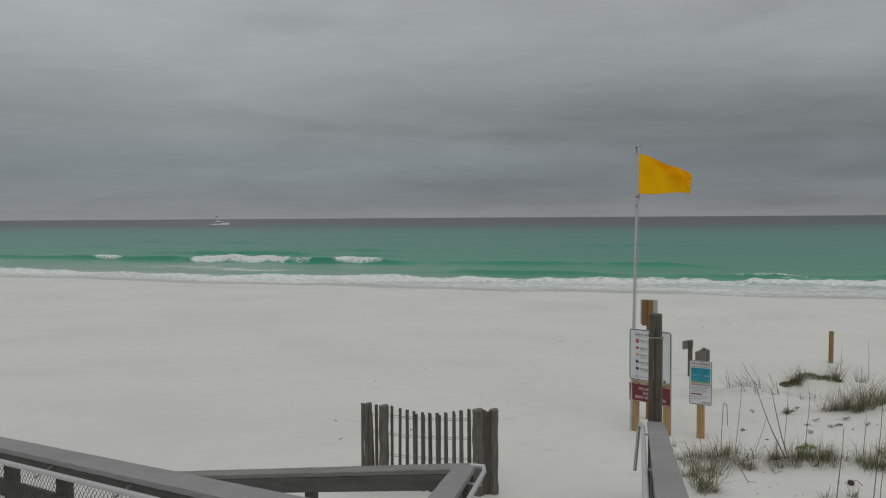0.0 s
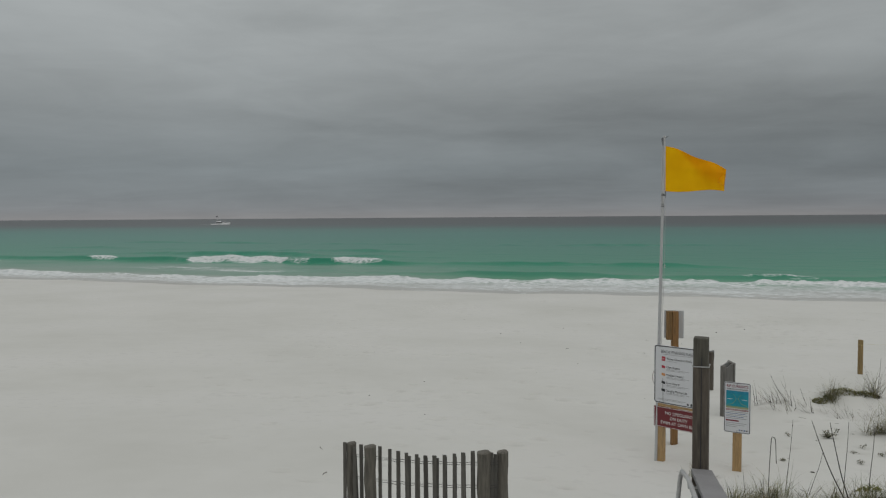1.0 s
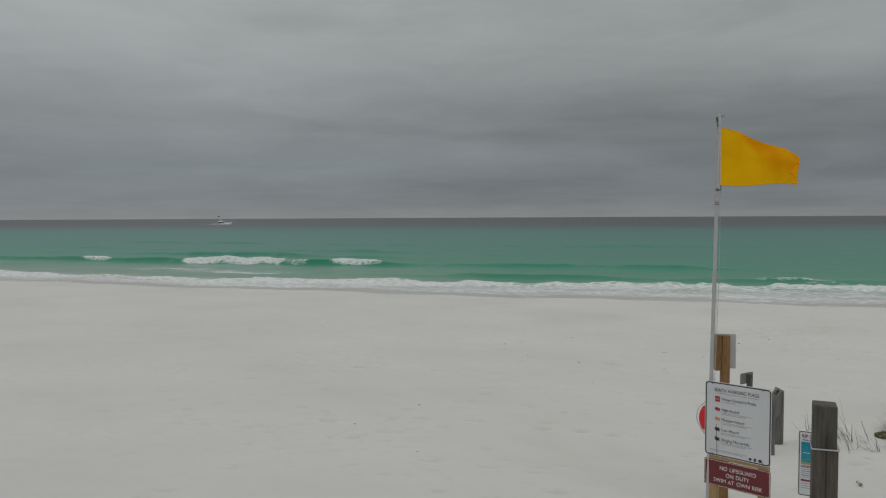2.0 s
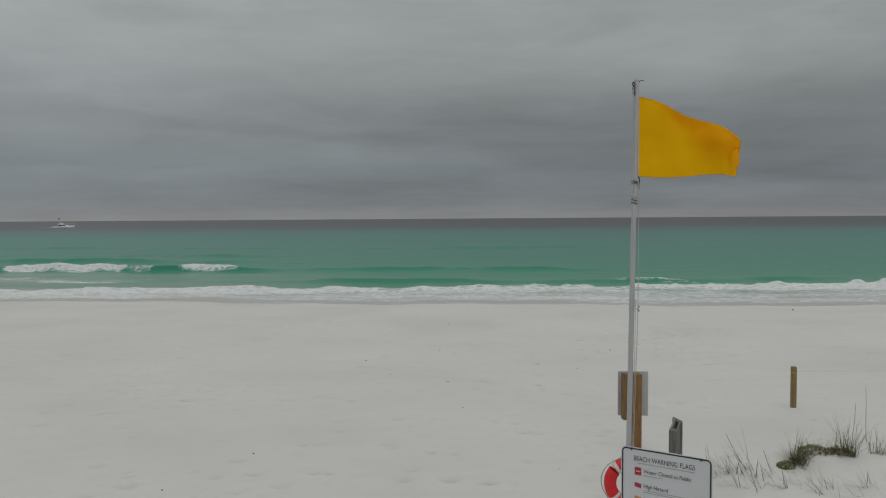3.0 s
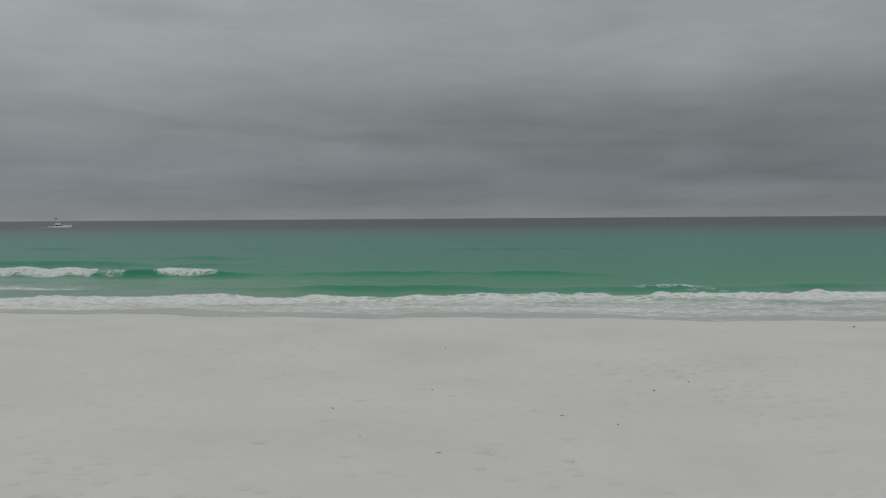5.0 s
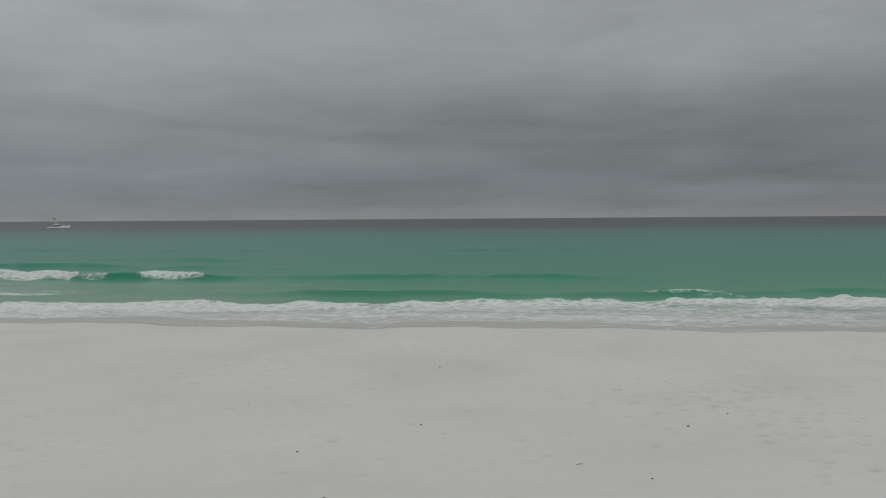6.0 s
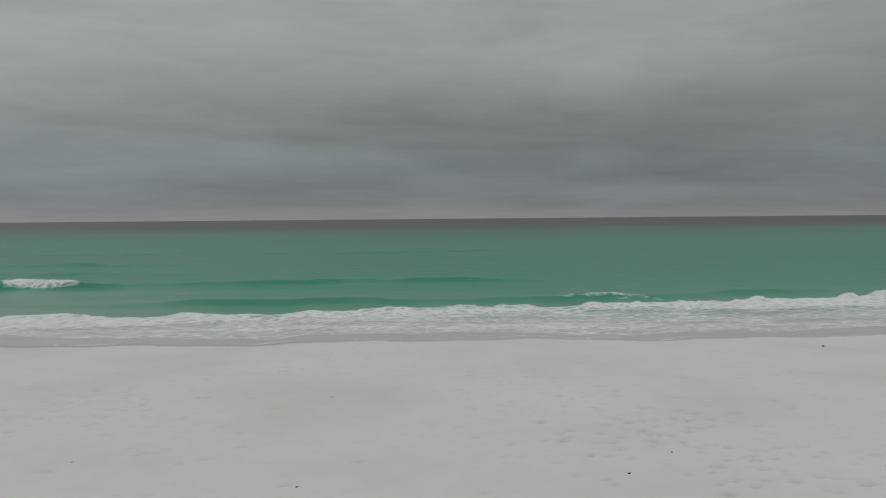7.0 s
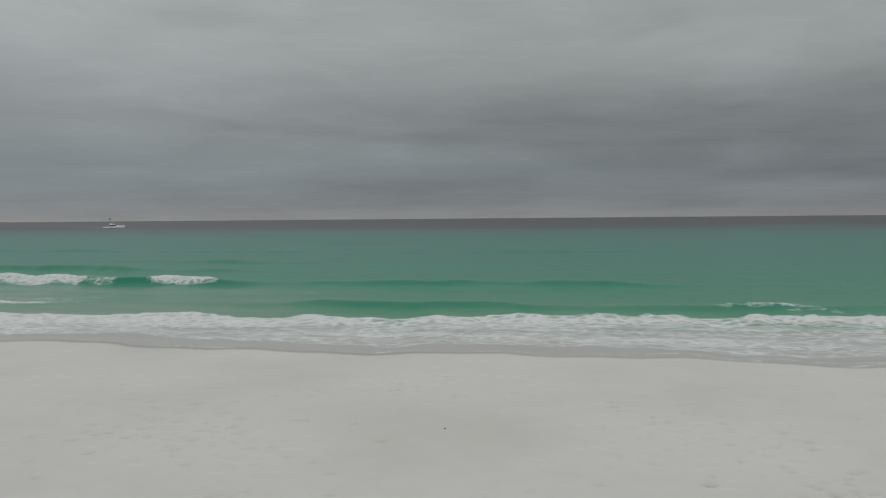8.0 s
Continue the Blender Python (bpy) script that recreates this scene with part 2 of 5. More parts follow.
M_GRASS = foliage("dune_grass_blades", (0.075, 0.085, 0.032), (0.21, 0.215, 0.078), (0.36, 0.335, 0.17))
M_DRYGRASS = foliage("dry_grass_stems", (0.05, 0.044, 0.030), (0.10, 0.088, 0.056), (0.23, 0.20, 0.13))
M_STALK = foliage("dead_stalk", (0.045, 0.040, 0.030), (0.085, 0.075, 0.058), (0.16, 0.14, 0.10))
M_WEEDLEAF = foliage("grey_green_leaves", (0.09, 0.10, 0.055), (0.17, 0.18, 0.10), (0.25, 0.22, 0.15))
M_COVER = foliage("succulent_ground_cover", (0.11, 0.125, 0.02), (0.18, 0.19, 0.03), (0.22, 0.19, 0.05))


def sand_material():
    m = bpy.data.materials.new("white_quartz_sand")
    m.use_nodes = True
    t = m.node_tree
    L = t.links.new
    b = t.nodes["Principled BSDF"]
    b.inputs["Specular IOR Level"].default_value = 0.2
    co = t.nodes.new("ShaderNodeTexCoord")
    mp = t.nodes.new("ShaderNodeMapping")
    mp.inputs["Scale"].default_value = (0.85, 1.0, 1.0)
    L(co.outputs["Object"], mp.inputs[0])
    broad = node(t, "ShaderNodeTexNoise", Scale=0.25, Detail=5.0)
    mid = node(t, "ShaderNodeTexNoise", Scale=2.2, Detail=6.0)
    grain = node(t, "ShaderNodeTexNoise", Scale=160.0, Detail=3.0)
    tread = node(t, "ShaderNodeTexNoise", Scale=5.5, Detail=4.0, Roughness=0.65)
    for n in (broad, mid, tread):
        L(mp.outputs[0], n.inputs["Vector"])
    L(co.outputs["Object"], grain.inputs["Vector"])
    f = math_node(t, "ADD", math_node(t, "MULTIPLY", broad.outputs["Fac"], 0.62), math_node(t, "MULTIPLY", mid.outputs["Fac"], 0.15))
    f = math_node(t, "ADD", f, math_node(t, "MULTIPLY", grain.outputs["Fac"], 0.06))
    f = math_node(t, "ADD", f, 0.085)
    dry = ramp(t, f, [(0.30, (0.56, 0.555, 0.518)), (0.5, (0.625, 0.62, 0.588)), (0.7, (0.665, 0.656, 0.632))])
    # shade in small footmarks painted on as darker spots
    spots = node(t, "ShaderNodeTexNoise", Scale=4.2, Detail=5.0, Roughness=0.6)
    L(mp.outputs[0], spots.inputs["Vector"])
    print_amt = math_node(t, "MULTIPLY", math_node(t, "SUBTRACT", spots.outputs["Fac"], 0.545, clamp=True), 7.0, clamp=True)
    print_amt = math_node(t, "MULTIPLY", print_amt, math_node(t, "MULTIPLY", math_node(t, "SUBTRACT", broad.outputs["Fac"], 0.40, clamp=True), 5.0, clamp=True))
    dry = mix_rgb(t, "MIX", math_node(t, "MULTIPLY", print_amt, 0.35), dry, (0.50, 0.495, 0.47))
    # darker footprints: shade in the dents painted in, with turned-up damper sand
    tr = t.nodes.new("ShaderNodeAttribute")
    tr.attribute_name = "tread"
    dry = mix_rgb(t, "MIX", math_node(t, "MULTIPLY", tr.outputs["Fac"], math_node(t, "MULTIPLY", mid.outputs["Fac"], 1.3)), dry, (0.41, 0.405, 0.380))
    # wet strip above the water line
    at = t.nodes.new("ShaderNodeAttribute")
    at.attribute_name = "offshore"
    edge = math_node(t, "ADD", at.outputs["Fac"], math_node(t, "MULTIPLY", math_node(t, "SUBTRACT", mid.outputs["Fac"], 0.5), 0.5))
    wet = math_node(t, "MULTIPLY", math_node(t, "ADD", edge, 0.30), 3.5, clamp=True)
    wetcol = mix_rgb(t, "MULTIPLY", 1.0, dry, (0.655, 0.64, 0.63))
    col = mix_rgb(t, "MIX", wet, dry, wetcol)
    L(col, b.inputs["Base Color"])
    L(math_node(t, "SUBTRACT", 0.95, math_node(t, "MULTIPLY", wet, 0.5)), b.inputs["Roughness"])
    h = math_node(t, "ADD", math_node(t, "MULTIPLY", tread.outputs["Fac"], 1.0), math_node(t, "MULTIPLY", grain.outputs["Fac"], 0.08))
    amt = math_node(t, "MULTIPLY", math_node(t, "SUBTRACT", broad.outputs["Fac"], 0.38, clamp=True), 3.0, clamp=True)
    h = math_node(t, "MULTIPLY", h, amt)
    h = math_node(t, "MULTIPLY", h, math_node(t, "SUBTRACT", 1.0, wet))
    bp = node(t, "ShaderNodeBump", Strength=0.6, Distance=0.009)
    L(h, bp.inputs["Height"])
    L(bp.outputs[0], b.inputs["Normal"])
    return m


def water_material():
    m = bpy.data.materials.new("emerald_sea_water")
    m.use_nodes = True
    t = m.node_tree
    L = t.links.new
    b = t.nodes["Principled BSDF"]
    out = t.nodes["Material Output"]
    off = t.nodes.new("ShaderNodeAttribute")
    off.attribute_name = "offshore"
    fo = t.nodes.new("ShaderNodeAttribute")
    fo.attribute_name = "foam"
    co = t.nodes.new("ShaderNodeTexCoord")
    # depth of the water by its way from the shore
    d = math_node(t, "LOGARITHM", math_node(t, "MAXIMUM", off.outputs["Fac"], 1.0), 10.0)
    mp0 = t.nodes.new("ShaderNodeMapping")
    mp0.inputs["Scale"].default_value = (0.25, 1.0, 1.0)
    L(co.outputs["Object"], mp0.inputs[0])
    bars = node(t, "ShaderNodeTexNoise", Scale=0.045, Detail=4.0)
    L(mp0.outputs[0], bars.inputs["Vector"])
    d = math_node(t, "ADD", d, math_node(t, "MULTIPLY", math_node(t, "SUBTRACT", bars.outputs["Fac"], 0.5), 0.34))
    d = math_node(t, "DIVIDE", d, 3.5)
    col = ramp(t, d, [(0.0, (0.47, 0.465, 0.445)), (0.15, (0.45, 0.455, 0.43)), (0.225, (0.38, 0.41, 0.38)), (0.27, (0.19, 0.315, 0.235)), (0.31, (0.088, 0.275, 0.178)),
                      (0.38, (0.050, 0.250, 0.160)), (0.50, (0.040, 0.212, 0.152)), (0.60, (0.034, 0.185, 0.147)), (0.66, (0.034, 0.142, 0.119)),
                      (0.705, (0.038, 0.072, 0.070)), (0.75, (0.034, 0.038, 0.042)), (1.0, (0.030, 0.030, 0.034))])
    # clearer green pools over the paler bottom
    pool = node(t, "ShaderNodeTexNoise", Scale=0.09, Detail=4.0, Roughness=0.55)
    L(mp0.outputs[0], pool.inputs["Vector"])
    clear = math_node(t, "MULTIPLY", math_node(t, "SUBTRACT", pool.outputs["Fac"], 0.48, clamp=True), 3.0, clamp=True)
    near_in = math_node(t, "MULTIPLY", math_node(t, "SUBTRACT", 0.56, d), 6.0, clamp=True)
    out_of = math_node(t, "MULTIPLY", math_node(t, "SUBTRACT", d, 0.26), 14.0, clamp=True)
    clear = math_node(t, "MULTIPLY", clear, math_node(t, "MULTIPLY", near_in, out_of))
    col = mix_rgb(t, "MIX", math_node(t, "MULTIPLY", clear, 0.42), col, (0.045, 0.285, 0.140))
    # light through thin wave faces, with less sky reflection, painted as deeper green
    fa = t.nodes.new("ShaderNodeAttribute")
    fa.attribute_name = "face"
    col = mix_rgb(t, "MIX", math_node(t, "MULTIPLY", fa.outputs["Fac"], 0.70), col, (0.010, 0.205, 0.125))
    # sand and fine bubbles stirred up inside the breakers
    mk = t.nodes.new("ShaderNodeAttribute")
    mk.attribute_name = "stirred"
    mixed = node(t, "ShaderNodeTexNoise", Scale=0.35, Detail=5.0, Roughness=0.6)
    L(mp0.outputs[0], mixed.inputs["Vector"])
    cloudy = math_node(t, "MULTIPLY", mk.outputs["Fac"], math_node(t, "ADD", math_node(t, "MULTIPLY", math_node(t, "SUBTRACT", mixed.outputs["Fac"], 0.5), 3.0), 0.62, clamp=True))
    col = mix_rgb(t, "MIX", cloudy, col, (0.25, 0.33, 0.285))
    # ripples
    mp = t.nodes.new("ShaderNodeMapping")
    mp.inputs["Scale"].default_value = (0.35, 1.0, 1.0)
    L(co.outputs["Object"], mp.inputs[0])
    r1 = node(t, "ShaderNodeTexNoise", Scale=0.9, Detail=4.0, Roughness=0.55)
    r2 = node(t, "ShaderNodeTexNoise", Scale=0.12, Detail=3.0)
    L(mp.outputs[0], r1.inputs["Vector"]), L(mp.outputs[0], r2.inputs["Vector"])
    h = math_node(t, "ADD", math_node(t, "MULTIPLY", r1.outputs["Fac"], 0.5), math_node(t, "MULTIPLY", r2.outputs["Fac"], 1.2))
    bp = node(t, "ShaderNodeBump", Strength=0.6, Distance=0.28)
    L(h, bp.inputs["Height"])
    L(bp.outputs[0], b.inputs["Normal"])
    L(col, b.inputs["Base Color"])
    b.inputs["Roughness"].default_value, b.inputs["IOR"].default_value = 0.30, 1.33
    b.inputs["Specular IOR Level"].default_value = 0.23
    # lace of foam
    mp2 = t.nodes.new("ShaderNodeMapping")
    mp2.inputs["Scale"].default_value = (0.48, 1.0, 1.0)
    L(co.outputs["Object"], mp2.inputs[0])
    warp = node(t, "ShaderNodeTexNoise", Scale=1.1, Detail=5.0)
    L(mp2.outputs[0], warp.inputs["Vector"])
    add = t.nodes.new("ShaderNodeVectorMath")
    add.operation = "MULTIPLY_ADD"
    L(warp.outputs["Color"], add.inputs[0])
    add.inputs[1].default_value = (0.9, 0.9, 0.0)
    L(mp2.outputs[0], add.inputs[2])
    vo = node(t, "ShaderNodeTexVoronoi", Scale=2.6)
    vo.feature = "DISTANCE_TO_EDGE"
    L(add.outputs[0], vo.inputs["Vector"])
    lace = math_node(t, "SUBTRACT", 1.0, math_node(t, "MULTIPLY", vo.outputs["Distance"], 3.2), clamp=True)
    fn = node(t, "ShaderNodeTexNoise", Scale=3.4, Detail=9.0, Roughness=0.74)
    L(mp2.outputs[0], fn.inputs["Vector"])
    tex = math_node(t, "ADD", math_node(t, "MULTIPLY", lace, 0.34), math_node(t, "MULTIPLY", fn.outputs["Fac"], 0.92))
    k = math_node(t, "ADD", math_node(t, "MULTIPLY", fo.outputs["Fac"], 1.25), tex)
    k = math_node(t, "MULTIPLY", math_node(t, "SUBTRACT", k, 1.00), 1.75, clamp=True)
    k = math_node(t, "MULTIPLY", k, math_node(t, "GREATER_THAN", fo.outputs["Fac"], 0.01))
    foam = t.nodes.new("ShaderNodeBsdfPrincipled")
    fcol = ramp(t, tex, [(0.35, (0.53, 0.565, 0.565)), (0.62, (0.67, 0.70, 0.70)), (0.85, (0.76, 0.78, 0.78))])
    L(fcol, foam.inputs["Base Color"])
    foam.inputs["Roughness"].default_value = 0.85
    bp2 = node(t, "ShaderNodeBump", Strength=0.7, Distance=0.12)
    L(tex, bp2.inputs["Height"])
    L(bp2.outputs[0], foam.inputs["Normal"])
    mix = t.nodes.new("ShaderNodeMixShader")
    L(k, mix.inputs[0]), L(b.outputs[0], mix.inputs[1]), L(foam.outputs[0], mix.inputs[2])
    L(mix.outputs[0], out.inputs[0])
    return m


def flag_material():
    m = bpy.data.materials.new("yellow_flag_nylon")
    m.use_nodes = True
    t = m.node_tree
    L = t.links.new
    b = t.nodes["Principled BSDF"]
    out = t.nodes["Material Output"]
    co = t.nodes.new("ShaderNodeTexCoord")
    n = node(t, "ShaderNodeTexNoise", Scale=5.0, Detail=5.0)
    w = node(t, "ShaderNodeTexNoise", Scale=220.0, Detail=2.0)
    L(co.outputs["Object"], n.inputs["Vector"]), L(co.outputs["Object"], w.inputs["Vector"])
    col = ramp(t, n.outputs["Fac"], [(0.3, (0.90, 0.455, 0.002)), (0.7, (0.97, 0.53, 0.003))])
    L(col, b.inputs["Base Color"])
    b.inputs["Roughness"].default_value, b.inputs["Specular IOR Level"].default_value = 0.7, 0.12
    bp = node(t, "ShaderNodeBump", Strength=0.15, Distance=0.004)
    L(w.outputs["Fac"], bp.inputs["Height"]), L(bp.outputs[0], b.inputs["Normal"])
    tr = t.nodes.new("ShaderNodeBsdfTranslucent")
    L(col, tr.inputs[0])
    mix = t.nodes.new("ShaderNodeMixShader")
    mix.inputs[0].default_value = 0.45
    L(b.outputs[0], mix.inputs[1]), L(tr.outputs[0], mix.inputs[2]), L(mix.outputs[0], out.inputs[0])
    return m


M_SAND, M_WATER, M_FLAG = sand_material(), water_material(), flag_material()


# ---- building helpers ----
def thing(name, m, label, category, group="", world_parts=False):
    ob = new(name)
    ob.empty_display_size = 0.1
    ob.matrix_basis = m
    ob["world_parts"] = world_parts
    return tagged(ob, label, category, group)


def part(name, bm, mat, parent, label="", smooth=False):
    """Links a bmesh as one mesh object under a thing or a part."""
    me = bpy.data.meshes.new(name)
    if smooth:
        for f in bm.faces:
            f.smooth = True
    bm.to_mesh(me)
    bm.free()
    if smooth:
        me.set_sharp_from_angle(angle=radians(40))
    me.materials.append(mat)
    return mesh_part(name, me, parent, label)


def mesh_part(name, me, parent, label="", m=None):
    ob = new(name, me)
    ob.parent = parent
    if parent.type == "EMPTY" and parent.get("world_parts"):
        ob.matrix_parent_inverse = parent.matrix_basis.inverted()
    if m is not None:
        ob.matrix_basis = m
    return tagged(ob, label) if label else ob


def solid(name, bm, mat, label, category, group="", smooth=False, kind="", at=None):
    me = bpy.data.meshes.new(name)
    if smooth:
        for f in bm.faces:
            f.smooth = True
    bm.to_mesh(me)
    bm.free()
    me.materials.append(mat)
    ob = new(name, me)
    if at is not None:
        ob.matrix_basis = at
    return tagged(ob, label, category, group, kind)


def box(sx, sy, sz, m=None, bevel=0.004, bm=None):
    """A bevelled box with its base at z 0, centred in plan."""
    own = bmesh.new()
    bmesh.ops.create_cube(own, size=1)
    bmesh.ops.transform(own, matrix=Matrix.Translation((0, 0, sz / 2)) @ Matrix.Diagonal((sx, sy, sz, 1)), verts=own.verts)
    if bevel:
        bmesh.ops.bevel(own, geom=own.edges[:], offset=bevel, segments=2, profile=0.6, affect="EDGES")
    if m is not None:
        bmesh.ops.transform(own, matrix=m, verts=own.verts)
    if bm is None:
        return own
    me = bpy.data.meshes.new("tmp")
    own.to_mesh(me)
    own.free()
    bm.from_mesh(me)
    bpy.data.meshes.remove(me)
    return bm


def tube(points, radius, sides=10, bm=None, caps=True):
    """A tube along a line of points; radius may be a list."""
    bm = bm or bmesh.new()
    pts = [Vector(p) for p in points]
    rad = radius if isinstance(radius, (list, tuple)) else [radius] * len(pts)
    rings, ref = [], Vector((0.31, 0.17, 0.93))
    for i, p in enumerate(pts):
        d = (pts[min(i + 1, len(pts) - 1)] - pts[max(i - 1, 0)]).normalized()
        r = ref if abs(d.dot(ref)) < 0.9 else Vector((1, 0, 0))
        a = d.cross(r).normalized()
        b = d.cross(a)
        rings.append([bm.verts.new(p + rad[i] * (a * math.cos(q) + b * math.sin(q)))
                      for q in (2 * math.pi * k / sides for k in range(sides))])
    for r1, r2 in zip(rings, rings[1:]):
        for k in range(sides):
            bm.faces.new((r1[k], r1[(k + 1) % sides], r2[(k + 1) % sides], r2[k]))
    if caps:
        bm.faces.new(rings[0][::-1]), bm.faces.new(rings[-1])
    bmesh.ops.recalc_face_normals(bm, faces=bm.faces[:])
    return bm


def beam(a, b, width, height, bm=None, bevel=0.005, side=None):
    """A board from a to b: the line is the middle of its top face; width is level, height goes down."""
    a, b = Vector(a), Vector(b)
    d = (b - a).normalized()
    s = Vector(side) if side else d.cross(Vector((0, 0, 1))).normalized()
    u = s.cross(d).normalized()
    m = Matrix((s, d, u)).transposed().to_4x4()
    m.translation = (a + b) / 2 - u * height
    return box(width, (b - a).length, height, m, bevel, bm)


def bow(pts, n):
    """Smooth line through points."""
    P = [Vector(p) for p in pts]
    P = [2 * P[0] - P[1], *P, 2 * P[-1] - P[-2]]
    out = []
    for i in range(1, len(P) - 2):
        for k in range(n):
            t = k / n
            out.append(0.5 * (2 * P[i] + (P[i + 1] - P[i - 1]) * t + (2 * P[i - 1] - 5 * P[i] + 4 * P[i + 1] - P[i + 2]) * t * t
                              + (3 * P[i] - P[i - 1] - 3 * P[i + 1] + P[i + 2]) * t ** 3))
    return out + [P[-2]]


def word_mesh(name, text, size, stretch, bold):
    cu = bpy.data.curves.new(name, "FONT")
    cu.body, cu.size, cu.extrude, cu.offset = text, size, 0.0006, bold * size
    tmp = bpy.data.objects.new(name, cu)
    scene.collection.objects.link(tmp)
    dg = bpy.context.evaluated_depsgraph_get()
    me = bpy.data.meshes.new_from_object(tmp.evaluated_get(dg))
    bpy.data.objects.remove(tmp)
    me.transform(Matrix.Diagonal((stretch, 1, 1, 1)))
    return me, max(v.co.x for v in me.vertices)


def lettering(text, size, mat, parent, x, z, y, align="LEFT", stretch=1.0, gap=0.30, bold=0.0):
    """Raised words that face -y, each a part, with their base line at z."""
    made = [word_mesh("word", w, size, stretch, bold) for w in text.split()]
    space = gap * size * stretch
    total = sum(w for _, w in made) + space * (len(made) - 1)
    at = x - total / 2 if align == "CENTER" else x
    for me, w in made:
        me.transform(pose(at, y, z, 90, 0, 0))
        me.materials.clear()
        me.materials.append(mat)
        mesh_part("word", me, parent)
        at += w + space


def plate(x0, z0, x1, z1, y, thick=0.0016, r=0.0, bm=None):
    """A flat plate with rounded corners in a plane of constant y, its front at y."""
    bm = bm or bmesh.new()
    ring = []
    if r > 0:
        for cx, cz, a0 in ((x1 - r, z1 - r, 0), (x0 + r, z1 - r, 90), (x0 + r, z0 + r, 180), (x1 - r, z0 + r, 270)):
            for k in range(6):
                a = radians(a0 + 18 * k)
                ring.append((cx + r * math.cos(a), cz + r * math.sin(a)))
    else:
        ring = [(x1, z1), (x0, z1), (x0, z0), (x1, z0)]
    f = [bm.verts.new((px, y, pz)) for px, pz in ring]
    k = [bm.verts.new((px, y + thick, pz)) for px, pz in ring]
    bm.faces.new(f), bm.faces.new(k[::-1])
    for i in range(len(ring)):
        j = (i + 1) % len(ring)
        bm.faces.new((f[i], k[i], k[j], f[j]))
    bmesh.ops.recalc_face_normals(bm, faces=bm.faces[:])
    return bm


def outline(x0, z0, x1, z1, y, w, r):
    """A thin rounded border line as one ring."""
    bm = bmesh.new()
    rings = []
    for inset in (0, w):
        rr = max(r - inset, 0.002)
        ring = []
        for cx, cz, a0 in ((x1 - r, z1 - r, 0), (x0 + r, z1 - r, 90), (x0 + r, z0 + r, 180), (x1 - r, z0 + r, 270)):
            for k in range(6):
                a = radians(a0 + 18 * k)
                ring.append(bm.verts.new((cx + rr * math.cos(a), y, cz + rr * math.sin(a))))
        rings.append(ring)
    n = len(rings[0])
    for i in range(n):
        bm.faces.new((rings[0][i], rings[0][(i + 1) % n], rings[1][(i + 1) % n], rings[1][i]))
    return bm


# ---- ground ----
SEA = -1.42


def shore(x):
    q = np.clip(x, -130, 110)
    return (31.7 - 0.10 * q + 0.00065 * q * q + 0.30 * np.sin(q * 0.31 + 0.6) + 0.22 * np.sin(q * 0.83 + 2.0) + 0.10 * np.sin(q * 2.1))


PROFILE_Y = (-4800, -60, -14, -6, -4.3, -2.8, -1, 0.5, 1.8, 3.3, 5.3, 8, 12, 15, 22, 27, 31.7, 34, 45, 120, 4900)
PROFILE_Z = (2.5, 2.2, 1.0, 0.52, 0.40, 0.28, 0.10, -0.05, -0.22, -0.35, -0.42, -0.555, -0.80, -0.97, -1.0, -1.13, -1.36, -1.6, -2.4, -6, -30)
HUMPS = ((3.9, 4.0, 0.9, 0.45, 0.27), (4.9, 4.1, 1.0, 0.5, 0.20), (2.3, -2.6, 0.9, 0.35, 0.20), (3.3, -2.3, 0.8, 0.4, 0.16), (4.5, 1.6, 0.9, 0.7, 0.16),
         (1.5, -2.2, 0.5, 0.35, 0.10), (6.2, 2.9, 1.2, 1.2, 0.25), (6.5, -1.5, 1.4, 2.2, 0.35), (3.2, 3.2, 0.7, 0.5, 0.15))
rng = np.random.default_rng(7)
# patches of footprints: middle, spread, number
PATCHES = ((-7.2, 10.2, 1.3, 0.9, 34), (-10.5, 17.5, 2.0, 2.0, 22), (-4.0, 9.0, 0.8, 0.25, 8), (1.2, 10.2, 0.9, 0.9, 12), (7.2, 16.4, 0.9, 0.7, 30), (3.6, 8.5, 1.2, 0.5, 9), (6.4, 13.8, 0.6, 0.8, 8),
           (-6.2, 22.8, 1.8, 1.4, 46), (-3.4, 18.6, 0.9, 0.5, 9), (6.8, 18.6, 1.3, 1.3, 70), (4.6, 18.0, 0.8, 0.8, 12), (9.5, 22.0, 2.2, 2.4, 36), (4.3, 23.5, 1.2, 1.4, 18), (-1.5, 26.0, 3.0, 1.0, 22),
           (2.4, 1.6, 1.2, 1.4, 26), (-3.0, 1.5, 1.8, 1.8, 34), (-6.0, 5.0, 2.0, 1.6, 26), (0.0, 5.0, 1.8, 1.8, 20), (0.0, 14.0, 6.0, 5.0, 70), (-2.6, -2.0, 1.0, 0.8, 14))
TREADS = np.array([(rng.normal(cx, sx), rng.normal(cy, sy), rng.uniform(0.07, 0.13), rng.uniform(0.55, 0.9), rng.uniform(0.018, 0.05)) for cx, cy, sx, sy, n in PATCHES for _ in range(n)])


TRAILS = (((-12.0, 12.5), (-4.5, 10.3)), ((1.9, 19.5), (4.9, 14.5)), ((-9.0, 25.0), (-2.0, 19.5)), ((0.6, 1.0), (2.6, 9.5)))
steps = []
